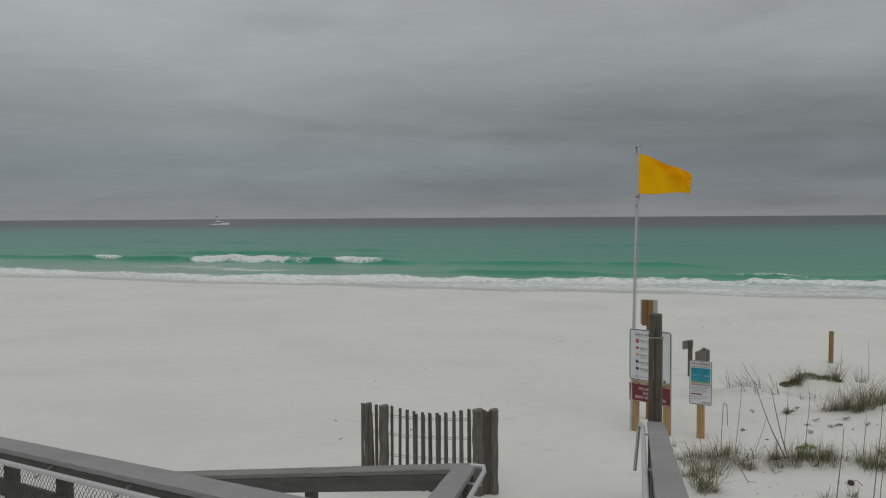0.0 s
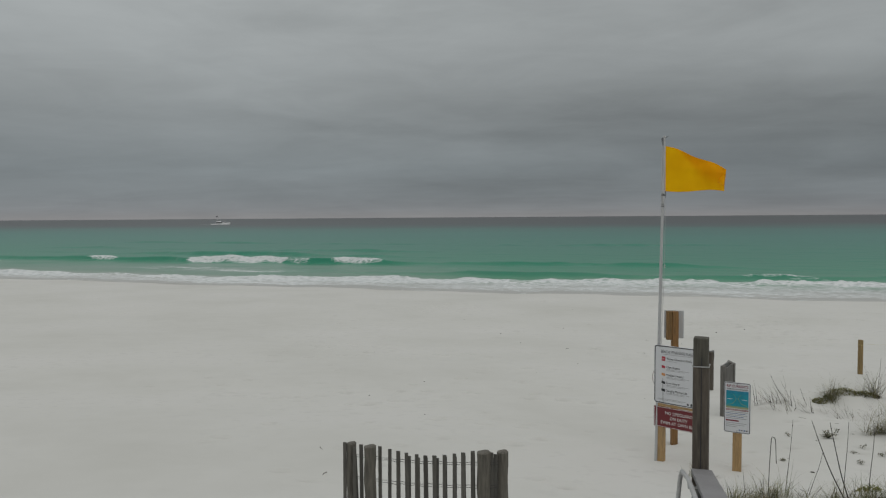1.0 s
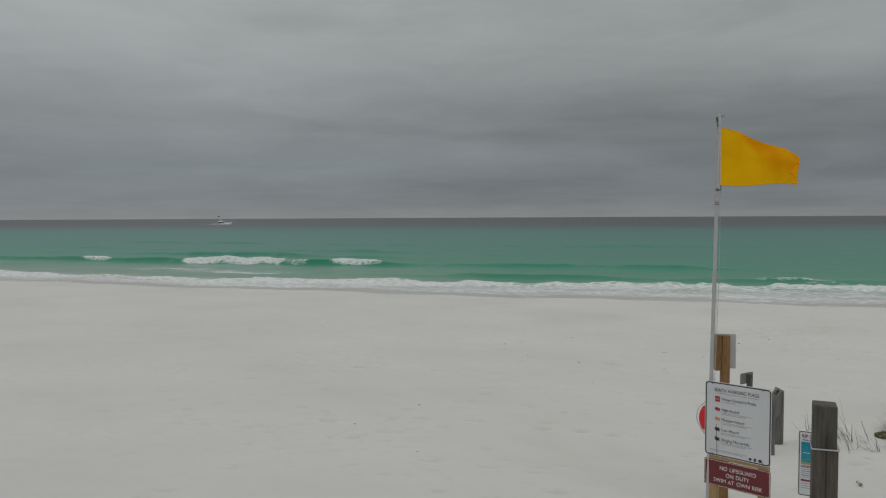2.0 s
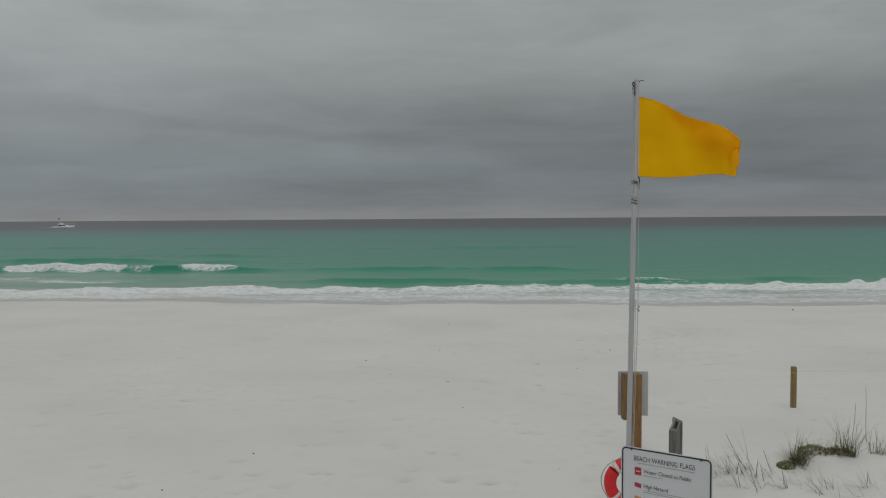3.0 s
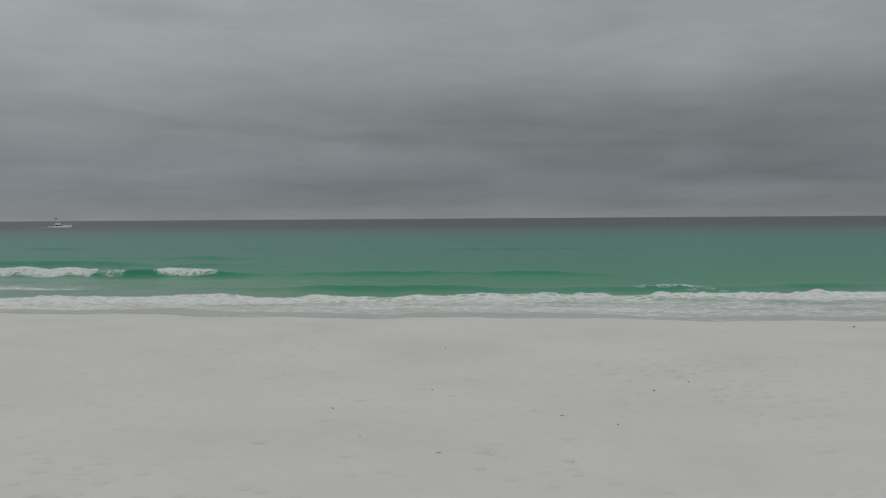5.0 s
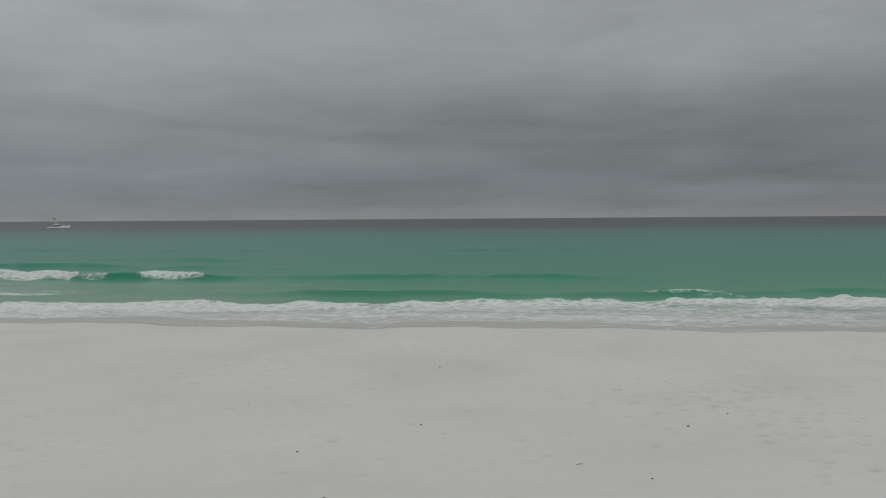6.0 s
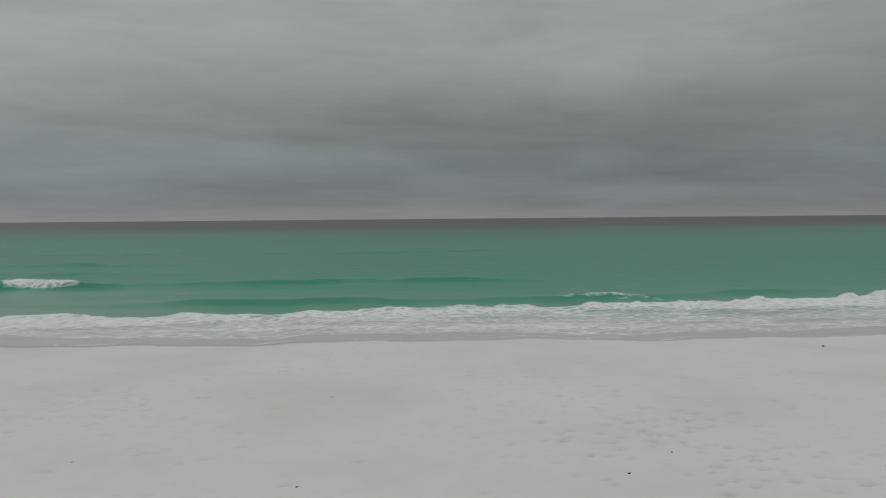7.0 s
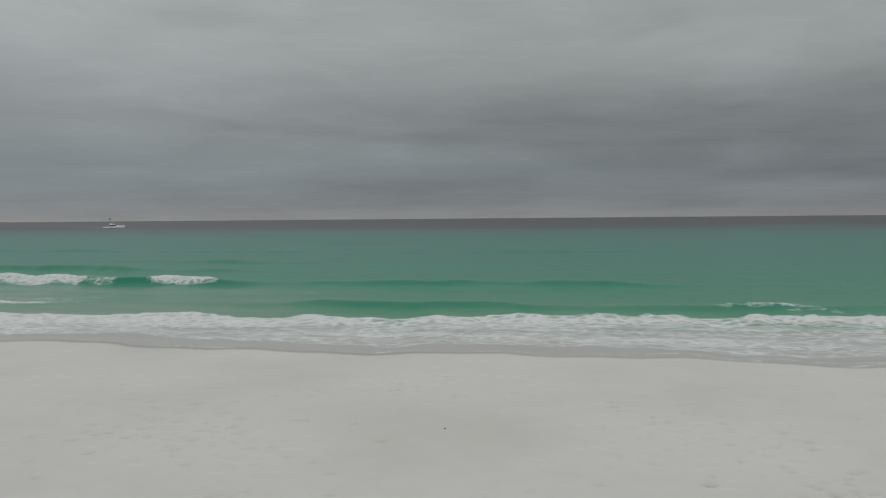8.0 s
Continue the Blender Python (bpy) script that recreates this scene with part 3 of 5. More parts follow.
for (ax, ay), (bx, by) in TRAILS:
    n = int(math.hypot(bx - ax, by - ay) / 0.62)
    for k in range(n):
        u, sway = (k + 0.5) / n, 0.11 * (-1) ** k
        dx, dy = (bx - ax) / (n * 0.62), (by - ay) / (n * 0.62)
        steps.append((ax + (bx - ax) * u - dy * sway + rng.normal(0, 0.05), ay + (by - ay) * u + dx * sway + rng.normal(0, 0.05), rng.uniform(0.08, 0.12), rng.uniform(0.6, 0.9), rng.uniform(0.014, 0.032)))
TREADS = np.concatenate([TREADS, np.array(steps)])


def wavy(x, y, seed):
    """Cheap smooth roughness out of crossed sines, about -1 to 1."""
    r = np.random.default_rng(seed)
    out = 0
    for _ in range(7):
        a, f, p = r.uniform(0, math.pi), r.uniform(0.5, 1.6), r.uniform(0, 6.3)
        out = out + np.sin((x * math.cos(a) + y * math.sin(a)) * f + p)
    return out / 4.0


def lumps(x, y, seed, octaves=3):
    """Smooth random lumps, about -1 to 1, with finer ones on them."""
    table = np.random.default_rng(seed).uniform(-1, 1, (256, 256))
    out, gain = 0.0, 1.0
    for k in range(octaves):
        a, b = np.asarray(x, float) * 2 ** k + 31.7 * k, np.asarray(y, float) * 2 ** k + 17.3 * k
        i, j = np.floor(a).astype(int), np.floor(b).astype(int)
        f, g = a - i, b - j
        f, g = f * f * (3 - 2 * f), g * g * (3 - 2 * g)
        i0, i1, j0, j1 = i % 256, (i + 1) % 256, j % 256, (j + 1) % 256
        out = out + gain * ((table[i0, j0] * (1 - f) + table[i1, j0] * f) * (1 - g) + (table[i0, j1] * (1 - f) + table[i1, j1] * f) * g)
        gain *= 0.5
    return out


def sand_height(x, y):
    x, y = np.asarray(x, float), np.asarray(y, float)
    k = np.clip((y - 8) / 17, 0, 1)
    s = y + (31.7 - shore(x)) * k * k * (3 - 2 * k)
    z = np.interp(s, PROFILE_Y, PROFILE_Z)
    near = np.exp(-((np.maximum(np.abs(x) - 25, 0)) / 30) ** 2) * np.clip((32 - s) / 6, 0, 1)
    z = z + 0.011 * wavy(x * 1.1, y * 1.1, 3) * near + 0.002 * wavy(x * 3.7, y * 3.7, 5) * near
    for hx, hy, rx, ry, h in HUMPS:
        z = z + h * np.exp(-((x - hx) / rx) ** 2 - ((y - hy) / ry) ** 2)
    dune = np.clip((x - 1.6) / 1.5, 0, 1) * np.clip((7 - y) / 3, 0, 1) * np.exp(-((np.maximum(np.abs(x) - 9, 0)) / 6) ** 2)
    z = z + dune * (0.05 * wavy(x * 2.0, y * 2.3, 9) + 0.02 * wavy(x * 6, y * 6, 11))
    return z


def ground_z(x, y):
    return float(sand_height(x, y))


def spread(lo, hi, step, far, grow=1.25):
    """Even steps from lo to hi, growing ones out to -far and far."""
    mid = list(np.arange(lo, hi + step / 2, step))
    up, s = [mid[-1]], step
    while up[-1] < far[1]:
        s *= grow
        up.append(min(up[-1] + s, far[1]))
    dn, s = [mid[0]], step
    while dn[-1] > far[0]:
        s *= grow
        dn.append(max(dn[-1] - s, far[0]))
    return np.array(dn[:0:-1] + mid + up[1:])


def grid_object(name, X, Y, Z, mat, attrs):
    ny, nx = X.shape
    me = bpy.data.meshes.new(name)
    idx = np.arange(nx * ny).reshape(ny, nx)
    quads = np.stack([idx[:-1, :-1], idx[:-1, 1:], idx[1:, 1:], idx[1:, :-1]], axis=-1).reshape(-1, 4)
    me.vertices.add(nx * ny)
    me.vertices.foreach_set("co", np.stack([X, Y, Z], axis=-1).astype(np.float32).ravel())
    me.loops.add(quads.size)
    me.loops.foreach_set("vertex_index", quads.astype(np.int32).ravel())
    me.polygons.add(len(quads))
    me.polygons.foreach_set("loop_start", (np.arange(len(quads)) * 4).astype(np.int32))
    me.update(calc_edges=True)
    me.polygons.foreach_set("use_smooth", np.ones(len(quads), dtype=bool))
    for key, values in attrs.items():
        at = me.attributes.new(key, "FLOAT", "POINT")
        at.data.foreach_set("value", values.astype(np.float32).ravel())
    me.materials.append(mat)
    me.validate()
    return new(name, me)


def build_ground():
    xs = spread(-11, 11, 0.05, (-4800, 4800), 1.12)
    ys = spread(-5, 28, 0.05, (-4800, 4900), 1.10)
    X, Y = np.meshgrid(xs, ys)
    Z = sand_height(X, Y)
    # strength of each dent, which also paints its shade into the sand colour
    tread = np.zeros_like(X)
    for tx, ty, r, flat, h in TREADS:
        i0, i1 = np.searchsorted(ys, (ty - 3 * r, ty + 3 * r))
        j0, j1 = np.searchsorted(xs, (tx - 3 * r, tx + 3 * r))
        sx, sy = X[i0:i1, j0:j1], Y[i0:i1, j0:j1]
        q = ((sx - tx) / r) ** 2 + ((sy - ty) / (r * flat)) ** 2
        Z[i0:i1, j0:j1] -= h * np.exp(-q) - 0.45 * h * np.exp(-(np.sqrt(q) - 1.6) ** 2 * 4)
        tread[i0:i1, j0:j1] = np.maximum(tread[i0:i1, j0:j1], np.exp(-q * 1.4) * h / 0.05)
    ob = grid_object("ground", X, Y, Z, M_SAND, {"offshore": np.clip(Y - shore(X), -50, 50), "tread": tread})
    tagged(ob, "pale white quartz sand beach with faint footprints", "sand", kind="structure")


def build_sea():
    xs = spread(-44, 38, 0.12, (-4800, 4800), 1.12)
    vs = np.concatenate([np.arange(-0.5, 13, 0.10), np.arange(13, 30, 0.16), spread(30.2, 90, 0.45, (30.1, 4860), 1.12)])
    X, V = np.meshgrid(xs, vs)
    Y = shore(X) + V
    along = X * 0
    r2 = wavy(X * 0.9, V * 0.6, 22)
    near = np.exp(-(np.maximum(np.abs(X + 10) - 70, 0) / 40) ** 2)
    Z = np.full_like(X, SEA)

    def ridge(v0, height, front, back, fade):
        """A swell that runs along the shore, steeper on its landward face."""
        q = V - v0
        return height * np.where(q < 0, np.exp(-(q / front) ** 2), np.exp(-(q / back) ** 2)) * fade

    # white bore close to the shore, torn along its crest
    v1 = np.clip(8.2 + 0.080 * X + 0.07 * np.maximum(X - 8, 0), 5.9, 12.4) + 0.6 * lumps(X * 0.05, along, 21) + 0.30 * lumps(X * 0.22, along, 22) + 0.12 * lumps(X * 1.1, along, 23, 2)
    strong = np.clip(0.82 + 0.006 * np.clip(X, -20, 30) + 0.65 * lumps(X * 0.055, along, 25), 0.12, 1.15)
    tear = np.clip(lumps(X * 0.9, along, 24, 5) + 0.05, 0, 1) ** 1.5 * np.clip((X + 16) / 30, 0.25, 1)
    hgt = 0.10 + 0.13 * strong + 0.05 * lumps(X * 0.5, along, 31) + 0.36 * np.clip(tear, 0, 0.6) * strong + 0.03 * lumps(X * 3.1, V * 1.2, 32, 2)
    Z += ridge(v1 - 0.35, np.clip(hgt, 0.05, 0.75), 0.45 + 0.25 * strong, 0.45 + 0.3 * near, near)
    low = 1.75 + 0.55 * lumps(X * 0.13, along, 33) + 0.20 * lumps(X * 0.9, along, 34)
    body = np.clip((V - low) / 0.35, 0, 1) * np.clip((v1 + 0.22 + 0.22 * lumps(X * 0.9, V * 0.8, 37) - V) / 0.25, 0, 1)
    wide = 0.7 + 1.5 * strong + 0.7 * lumps(X * 0.21, V * 0.25, 35)
    roll = np.clip((V - v1 + wide) / 0.8, 0, 1)
    streak = lumps(X * 0.45, V * 1.9, 36, 4)
    patch = lumps(X * 0.10, V * 0.55, 38, 2)
    foam = body * (0.49 + 0.14 * streak + 0.13 * patch + 0.36 * roll * np.clip(0.45 + 0.6 * strong, 0, 1))
    foam = np.where(body > 0, np.maximum(foam, 0.02 * body), 0)
    # thin white edges left on the wash
    for seed, v0 in ((81, 0.75), (82, 0.25), (83, 1.3)):
        line = v0 + 0.65 * lumps(X * 0.11, along, seed) + 0.16 * lumps(X * 0.7, along, seed + 4)
        gate = np.clip(lumps(X * 0.18, along, seed + 8) * 2.2 - 0.1, 0, 1)
        foam = np.maximum(foam, 0.62 * gate * np.exp(-((V - line) / 0.11) ** 2))
    # green swells, each with a clear steep face; the mask paints light through it
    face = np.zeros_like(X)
    for v0, h, seed, x0, x1, sure in ((12.6, 0.38, 41, -24, 45, 0.42), (24.5, 0.34, 46, -20, 16, 0.35), (34.5, 0.45, 43, -80, -12, 0.75), (47, 0.42, 44, -90, -18, 0.6), (70, 0.4, 45, -90, 60, 0.35)):
        a = np.clip(sure + 0.75 * lumps(X * 0.045, along, seed) + 0.35 * lumps(X * 0.17, along, seed + 7), 0, 1.1)
        a = a * np.clip((X - x0) / 5, 0, 1) * np.clip((x1 - X) / 8, 0, 1)
        c = v0 + 0.8 * lumps(X * 0.05, along, seed + 50) + 0.3 * lumps(X * 0.25, along, seed + 60) + 0.13 * np.maximum(X - 5, 0)
        f = 0.50 + 0.010 * v0
        Z += ridge(c, h, f, 2.0 + 0.03 * v0, a * near)
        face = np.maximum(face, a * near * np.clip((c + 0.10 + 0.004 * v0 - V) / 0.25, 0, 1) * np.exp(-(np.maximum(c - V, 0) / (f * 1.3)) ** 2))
    # outer breaker: a steep green face that has begun to spill in places
    v2 = 22.6 + np.clip((X + 40) / 23, -1, 1) * 1.2 + 0.6 * lumps(X * 0.10, along, 61) + 0.15 * lumps(X * 0.7, along, 62)
    line = np.clip((-14.0 - X) / 6, 0, 1) * np.clip((X + 80) / 10, 0, 1)
    Z += ridge(v2, 0.52, 0.50, 1.4, line * (0.85 + 0.25 * lumps(X * 0.13, along, 65)))
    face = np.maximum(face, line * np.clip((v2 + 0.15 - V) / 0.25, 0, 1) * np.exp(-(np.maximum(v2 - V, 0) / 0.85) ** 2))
    spill = np.zeros_like(X)
    for x0, x1, full in ((-42, -29.5, 1.0), (-25.0, -19.0, 0.6), (-56, -51, 0.45)):
        m, half = (x0 + x1) / 2, (x1 - x0) / 2
        spill = np.maximum(spill, full * np.clip(1 - ((X - m) / half) ** 2, 0, 1) ** 0.5)
    crest = v2 + 0.25 * spill + 0.12 * lumps(X * 1.4, along, 68, 3)
    Z += spill * (0.14 + 0.16 * np.clip(lumps(X * 0.7, along, 64, 4), -0.6, 1)) * np.exp(-((V - crest + 0.15) / 0.40) ** 2)
    fall = (crest - V) / (0.25 + 1.0 * spill + 0.35 * lumps(X * 0.5, along, 63, 3) * spill)
    foam = np.maximum(foam, np.clip(spill * 2.2, 0, 1) * np.clip(fall * 6 + 1, 0, 1) * np.clip(1.35 - 0.85 * np.clip(fall, 0, 2), 0, 1) * (0.95 + 0.16 * streak))
    # flat lace that the last breaker has left behind
    trail = np.clip((X + 48) / 8, 0, 1) * np.clip((-19 - X) / 9, 0, 1) * np.clip((17.5 - V) / 2.5, 0, 1) * np.clip((V - 9.5) / 2.5, 0, 1)
    foam = np.maximum(foam, trail * (0.33 + 0.22 * streak + 0.10 * patch))
    # a few broken caps and flecks on the swells
    caps = np.clip(lumps(X * 0.07, along, 66) - 0.62, 0, 1) * 3
    foam = np.maximum(foam, np.clip(caps, 0, 1) * (0.22 + 0.3 * streak) * np.clip((13.2 + 0.3 * r2 - V) / 0.3, 0, 1) * np.clip((V - 11.9 - 0.4 * lumps(X * 0.7, along, 67)) / 0.4, 0, 1))
    fleck = np.clip(lumps(X * 0.12, V * 0.22, 91, 2) - 0.78, 0, 1) * 4 * np.clip((V - 15) / 3, 0, 1) * np.clip((27 - V) / 3, 0, 1)
    foam = np.maximum(foam, np.clip(fleck, 0, 1) * (0.30 + 0.25 * streak))
    # cloudy water that the breakers leave behind them
    stirred = np.clip((V - 8) / 3, 0, 1) * np.clip((v2 - 0.8 - V) / 3, 0, 1) * np.clip((-6 - X) / 14, 0, 1) * 0.75
    stirred = np.maximum(stirred, 0.10 * np.clip((V - 9) / 4, 0, 1) * np.clip((32 - V) / 12, 0, 1) * np.clip(0.5 + lumps(X * 0.03, V * 0.12, 95, 2), 0, 1))
    # chop and lumps in the foam
    Z += 0.03 * wavy(X * 1.3, V * 2.1, 71) * near + 0.045 * foam * lumps(X * 1.3, V * 2.2, 72, 3)
    # thin wash that runs up the sand
    bed = sand_height(X, Y) + 0.025
    Z = np.maximum(Z, np.where(V < 6, bed + 0.03 * np.clip(foam, 0, 1), -99))
    Z = np.where(V < 0.55 + 0.45 * lumps(X * 0.14, along, 75), bed - 0.06, Z)
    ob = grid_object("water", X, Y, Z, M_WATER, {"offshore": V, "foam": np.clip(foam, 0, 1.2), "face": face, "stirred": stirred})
    tagged(ob, "emerald green sea with white foam along the shore", "sea", kind="structure")


build_ground()
build_sea()


# ---- boardwalk rails ----
def post(name, x, y, top, size, mat, parent, bottom=None):
    lo = (ground_z(x, y) - 0.05) if bottom is None else bottom
    return part(name, box(size, size, top - lo, Matrix.Translation((x, y, lo)), 0.008), mat, parent)


def along(a, b, t):
    return Vector(a).lerp(Vector(b), t)


def worn(bm, seed, amount=0.003):
    """Splits the long edges of a board and makes them uneven."""
    ran = random.Random(seed)
    bmesh.ops.subdivide_edges(bm, edges=[e for e in bm.edges if e.calc_length() > 0.8], cuts=60, use_grid_fill=True)
    for v in bm.verts:
        v.co += Vector((ran.gauss(0, amount), ran.gauss(0, amount), ran.gauss(0, amount * 0.5)))
    return bm


def build_rails():
    # rail on the landward side of the ramp
    a, b = (-6.6, -5.55, 1.205), (-0.9, -8.31, 1.835)
    th = thing("ramp_railing", pose(-3.6, -7.0, ground_z(-3.6, -7.0)), "grey wooden ramp railing with chain-link mesh and pipe handrail", "railing",
               world_parts=True)
    side = Vector((b[0] - a[0], b[1] - a[1], 0)).normalized().cross(Vector((0, 0, 1)))
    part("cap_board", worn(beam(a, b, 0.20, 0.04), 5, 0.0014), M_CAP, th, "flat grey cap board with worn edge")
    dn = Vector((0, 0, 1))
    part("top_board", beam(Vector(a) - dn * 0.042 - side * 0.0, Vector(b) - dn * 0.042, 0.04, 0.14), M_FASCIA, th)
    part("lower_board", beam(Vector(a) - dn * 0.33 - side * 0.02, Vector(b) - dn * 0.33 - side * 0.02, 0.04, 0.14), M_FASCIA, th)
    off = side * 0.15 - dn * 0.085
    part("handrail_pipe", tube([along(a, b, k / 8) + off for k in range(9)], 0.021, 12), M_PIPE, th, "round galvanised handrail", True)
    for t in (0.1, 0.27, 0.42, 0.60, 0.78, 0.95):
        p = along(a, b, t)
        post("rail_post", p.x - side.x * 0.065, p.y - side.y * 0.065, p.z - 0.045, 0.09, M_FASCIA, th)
        q = p + off
        part("bracket", tube([q - dn * 0.02, q - dn * 0.06, p - dn * 0.09 + side * 0.02], 0.008, 6), M_PIPE, th)
    # chain-link mesh hung under the handrail
    bm = bmesh.new()
    n = int((Vector(b) - Vector(a)).length / 0.052)
    for k in range(-8, n):
        for sgn in (1, -1):
            pts = []
            for j in range(9):
                t = (k + (j if sgn > 0 else 8 - j)) / n
                if 0 <= t <= 1:
                    pts.append(along(a, b, t) + side * (0.032 + 0.003 * (j % 2)) - dn * (0.18 + 0.058 * j))
            if len(pts) > 1:
                tube(pts, 0.0022, 4, bm, False)
    part("chain_link_mesh", bm, M_WIRE, th, "grey wire chain-link mesh")
    # seaward rail of the ramp
    a, b = (-1.02, -6.17, 1.375), (-4.3, -5.66, 0.905)
    th = thing("ramp_railing", pose(-2.6, -5.9, ground_z(-2.6, -5.9)), "grey wooden ramp railing seen from behind", "railing", world_parts=True)
    part("cap_board", worn(beam(a, b, 0.14, 0.036), 6, 0.0016), M_CAPOLD, th, "weathered grey cap board")
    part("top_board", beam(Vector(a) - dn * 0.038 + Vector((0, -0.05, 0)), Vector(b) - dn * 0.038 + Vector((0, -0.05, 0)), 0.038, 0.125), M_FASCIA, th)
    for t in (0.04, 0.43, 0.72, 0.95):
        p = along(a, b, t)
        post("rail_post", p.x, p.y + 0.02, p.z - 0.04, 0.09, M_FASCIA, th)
    # stair rails down to the sand
    for x, y, z, back, sgn, drift in ((-1.080, -6.26, 1.405, 3.4, 1, 0.030), (0.512, -4.37, 1.262, 5.2, -1, -0.090)):
        a = Vector((x, y, z))
        d = Vector((drift, -0.979, 0.185))
        b = a + d * back
        th = thing("stair_railing", pose(x, y, ground_z(x, y)), "grey painted wooden stair railing with pipe handrail", "railing", world_parts=True)
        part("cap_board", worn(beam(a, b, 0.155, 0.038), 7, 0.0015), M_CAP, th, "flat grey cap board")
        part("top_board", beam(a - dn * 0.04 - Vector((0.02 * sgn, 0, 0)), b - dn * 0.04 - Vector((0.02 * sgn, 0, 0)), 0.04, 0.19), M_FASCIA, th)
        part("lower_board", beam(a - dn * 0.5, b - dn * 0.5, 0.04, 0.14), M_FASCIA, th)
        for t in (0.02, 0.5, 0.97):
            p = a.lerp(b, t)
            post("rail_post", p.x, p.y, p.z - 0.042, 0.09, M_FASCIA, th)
        o = Vector(((0.15 if sgn > 0 else -0.12), 0, -0.03))
        e = a + o
        if sgn > 0:
            line = [a + Vector((0.04, 0.03, -0.01)), a + Vector((0.14, 0.03, -0.012))] + [a.lerp(b, t) + o for t in (0.012, 0.05, 0.3, 0.6, 1)]
        else:
            e = a + Vector((-0.145, 0.02, -0.02))
            line = [e + Vector((-0.045, 0.04, -0.50)), e + Vector((-0.012, 0.03, -0.10)), e + Vector((0, 0.0, -0.012))]
            line = bow(line, 4) + [a.lerp(b, t) + o for t in (0.06, 0.3, 0.6, 1)]
        part("handrail_pipe", tube(line, 0.0175, 12), M_PIPE, th, "round galvanised handrail", True)
        for t in (0.06, 0.45, 0.9):
            p = a.lerp(b, t)
            part("bracket", tube([p + o - dn * 0.02, p + o - dn * 0.07, p - dn * 0.09 + Vector((0.02 * sgn, 0, 0))], 0.009, 6), M_PIPE, th)


build_rails()


# ---- tall post at the foot of the stairs ----
def build_tall_post():
    x, y = 0.515, -4.30
    g = ground_z(x, y)
    th = thing("wooden_post", pose(x, y, g, 0, 0, -14), "tall square weathered dark post at the stair foot", "post")
    part("lower_shaft", box(0.121, 0.121, 2.08 - g + 0.06, Matrix.Translation((0, 0, -0.06)), 0.009), M_DARKWOOD, th)
    part("upper_shaft", box(0.113, 0.113, 0.235, Matrix.Translation((-0.003, 0.002, 2.075 - g)), 0.010), M_WEATHERDARK, th, "greener weathered top section")
    part("wire_band", tube([(sx * 0.0625, sy * 0.0625, 2.08 - g + dz) for sx, sy, dz in ((-1, -1, 0), (1, -1, 0.006), (1, 1, 0.004), (-1, 1, -0.003), (-1, -1, 0.002))], 0.0045, 6),
         M_ROPE, th, "thin pale cord tied round")
    crack = bmesh.new()
    box(0.006, 0.004, 1.0, Matrix.Translation((0.005, -0.0612, 0.75)), 0, crack)
    part("crack", crack, M_INK, th)


build_tall_post()


# ---- sand fence ----
def build_fence():
    g = ground_z(-1.7, -4.33)
    th = thing("sand_fence", pose(-1.75, -4.33, g), "weathered grey slatted sand fence panel with round posts", "fence", world_parts=True)

    def round_post(x, y, top, r):
        lo = ground_z(x, y) - 0.05
        n = 9
        pts = [(x + 0.004 * math.sin(k * 1.7), y, lo + (top - lo) * k / n) for k in range(n + 1)]
        bm = tube(pts + [(x, y, top + 0.008)], [r * (1.0 + 0.03 * math.sin(k * 2.3)) for k in range(n + 1)] + [r * 0.8], 14)
        for v in bm.verts:
            a = math.atan2(v.co.y - y, v.co.x - x)
            k = 1 + 0.05 * math.sin(a * 5 + x * 9) + 0.03 * math.sin(a * 11)
            v.co.x, v.co.y = x + (v.co.x - x) * k, y + (v.co.y - y) * k
        part("round_post", bm, M_ROUND, th)

    for x, y, top, r in ((-2.43, -4.30, 1.290, 0.043), (-2.235, -4.38, 1.298, 0.051), (-1.245, -4.34, 1.288, 0.058), (-1.09, -4.27, 1.278, 0.048)):
        round_post(x, y, top, r)
    ran = random.Random(4)

    def slat(x, y, top, w, lean=0.0):
        lo = g - 0.05
        m = Matrix.Translation((x, y, lo)) @ pose(0, 0, 0, ran.uniform(-1, 1), lean + ran.uniform(-0.7, 0.7), ran.uniform(-12, 12))
        part("slat", box(w, 0.010, top - lo, m, 0.002), M_SLAT, th)

    for k in range(11):
        t = k / 10
        x = -2.157 + 0.082 * k
        top = 1.288 - 0.05 * math.sin(math.pi * min(1, t * 1.05)) - 0.005 * t
        slat(x, -4.345, top, 0.034 + ran.uniform(-0.004, 0.004))
        if k > 2:
            slat(x + 0.010, -4.325, top - 0.028, 0.028)
    slat(-2.325, -4.34, 1.30, 0.034)
    slat(-2.36, -4.33, 1.19, 0.032, -1.5)
    slat(-2.487, -4.33, 1.300, 0.030)
    slat(-2.385, -4.36, 1.285, 0.028)
    slat(-1.33, -4.345, 1.292, 0.034)
    slat(-1.178, -4.315, 1.285, 0.034)
    slat(-1.15, -4.31, 1.27, 0.036)
    for z in (1.21, 1.19, 1.01, 0.99, 0.79, 0.77):
        pts = [(-2.44 + 0.06 * k, -4.335 + 0.008 * (-1) ** k, z - 0.03 * math.sin(math.pi * k / 22) + ran.uniform(-0.003, 0.003)) for k in range(23)]
        part("wire", tube(pts, 0.0022, 5), M_WIRE, th)


build_fence()


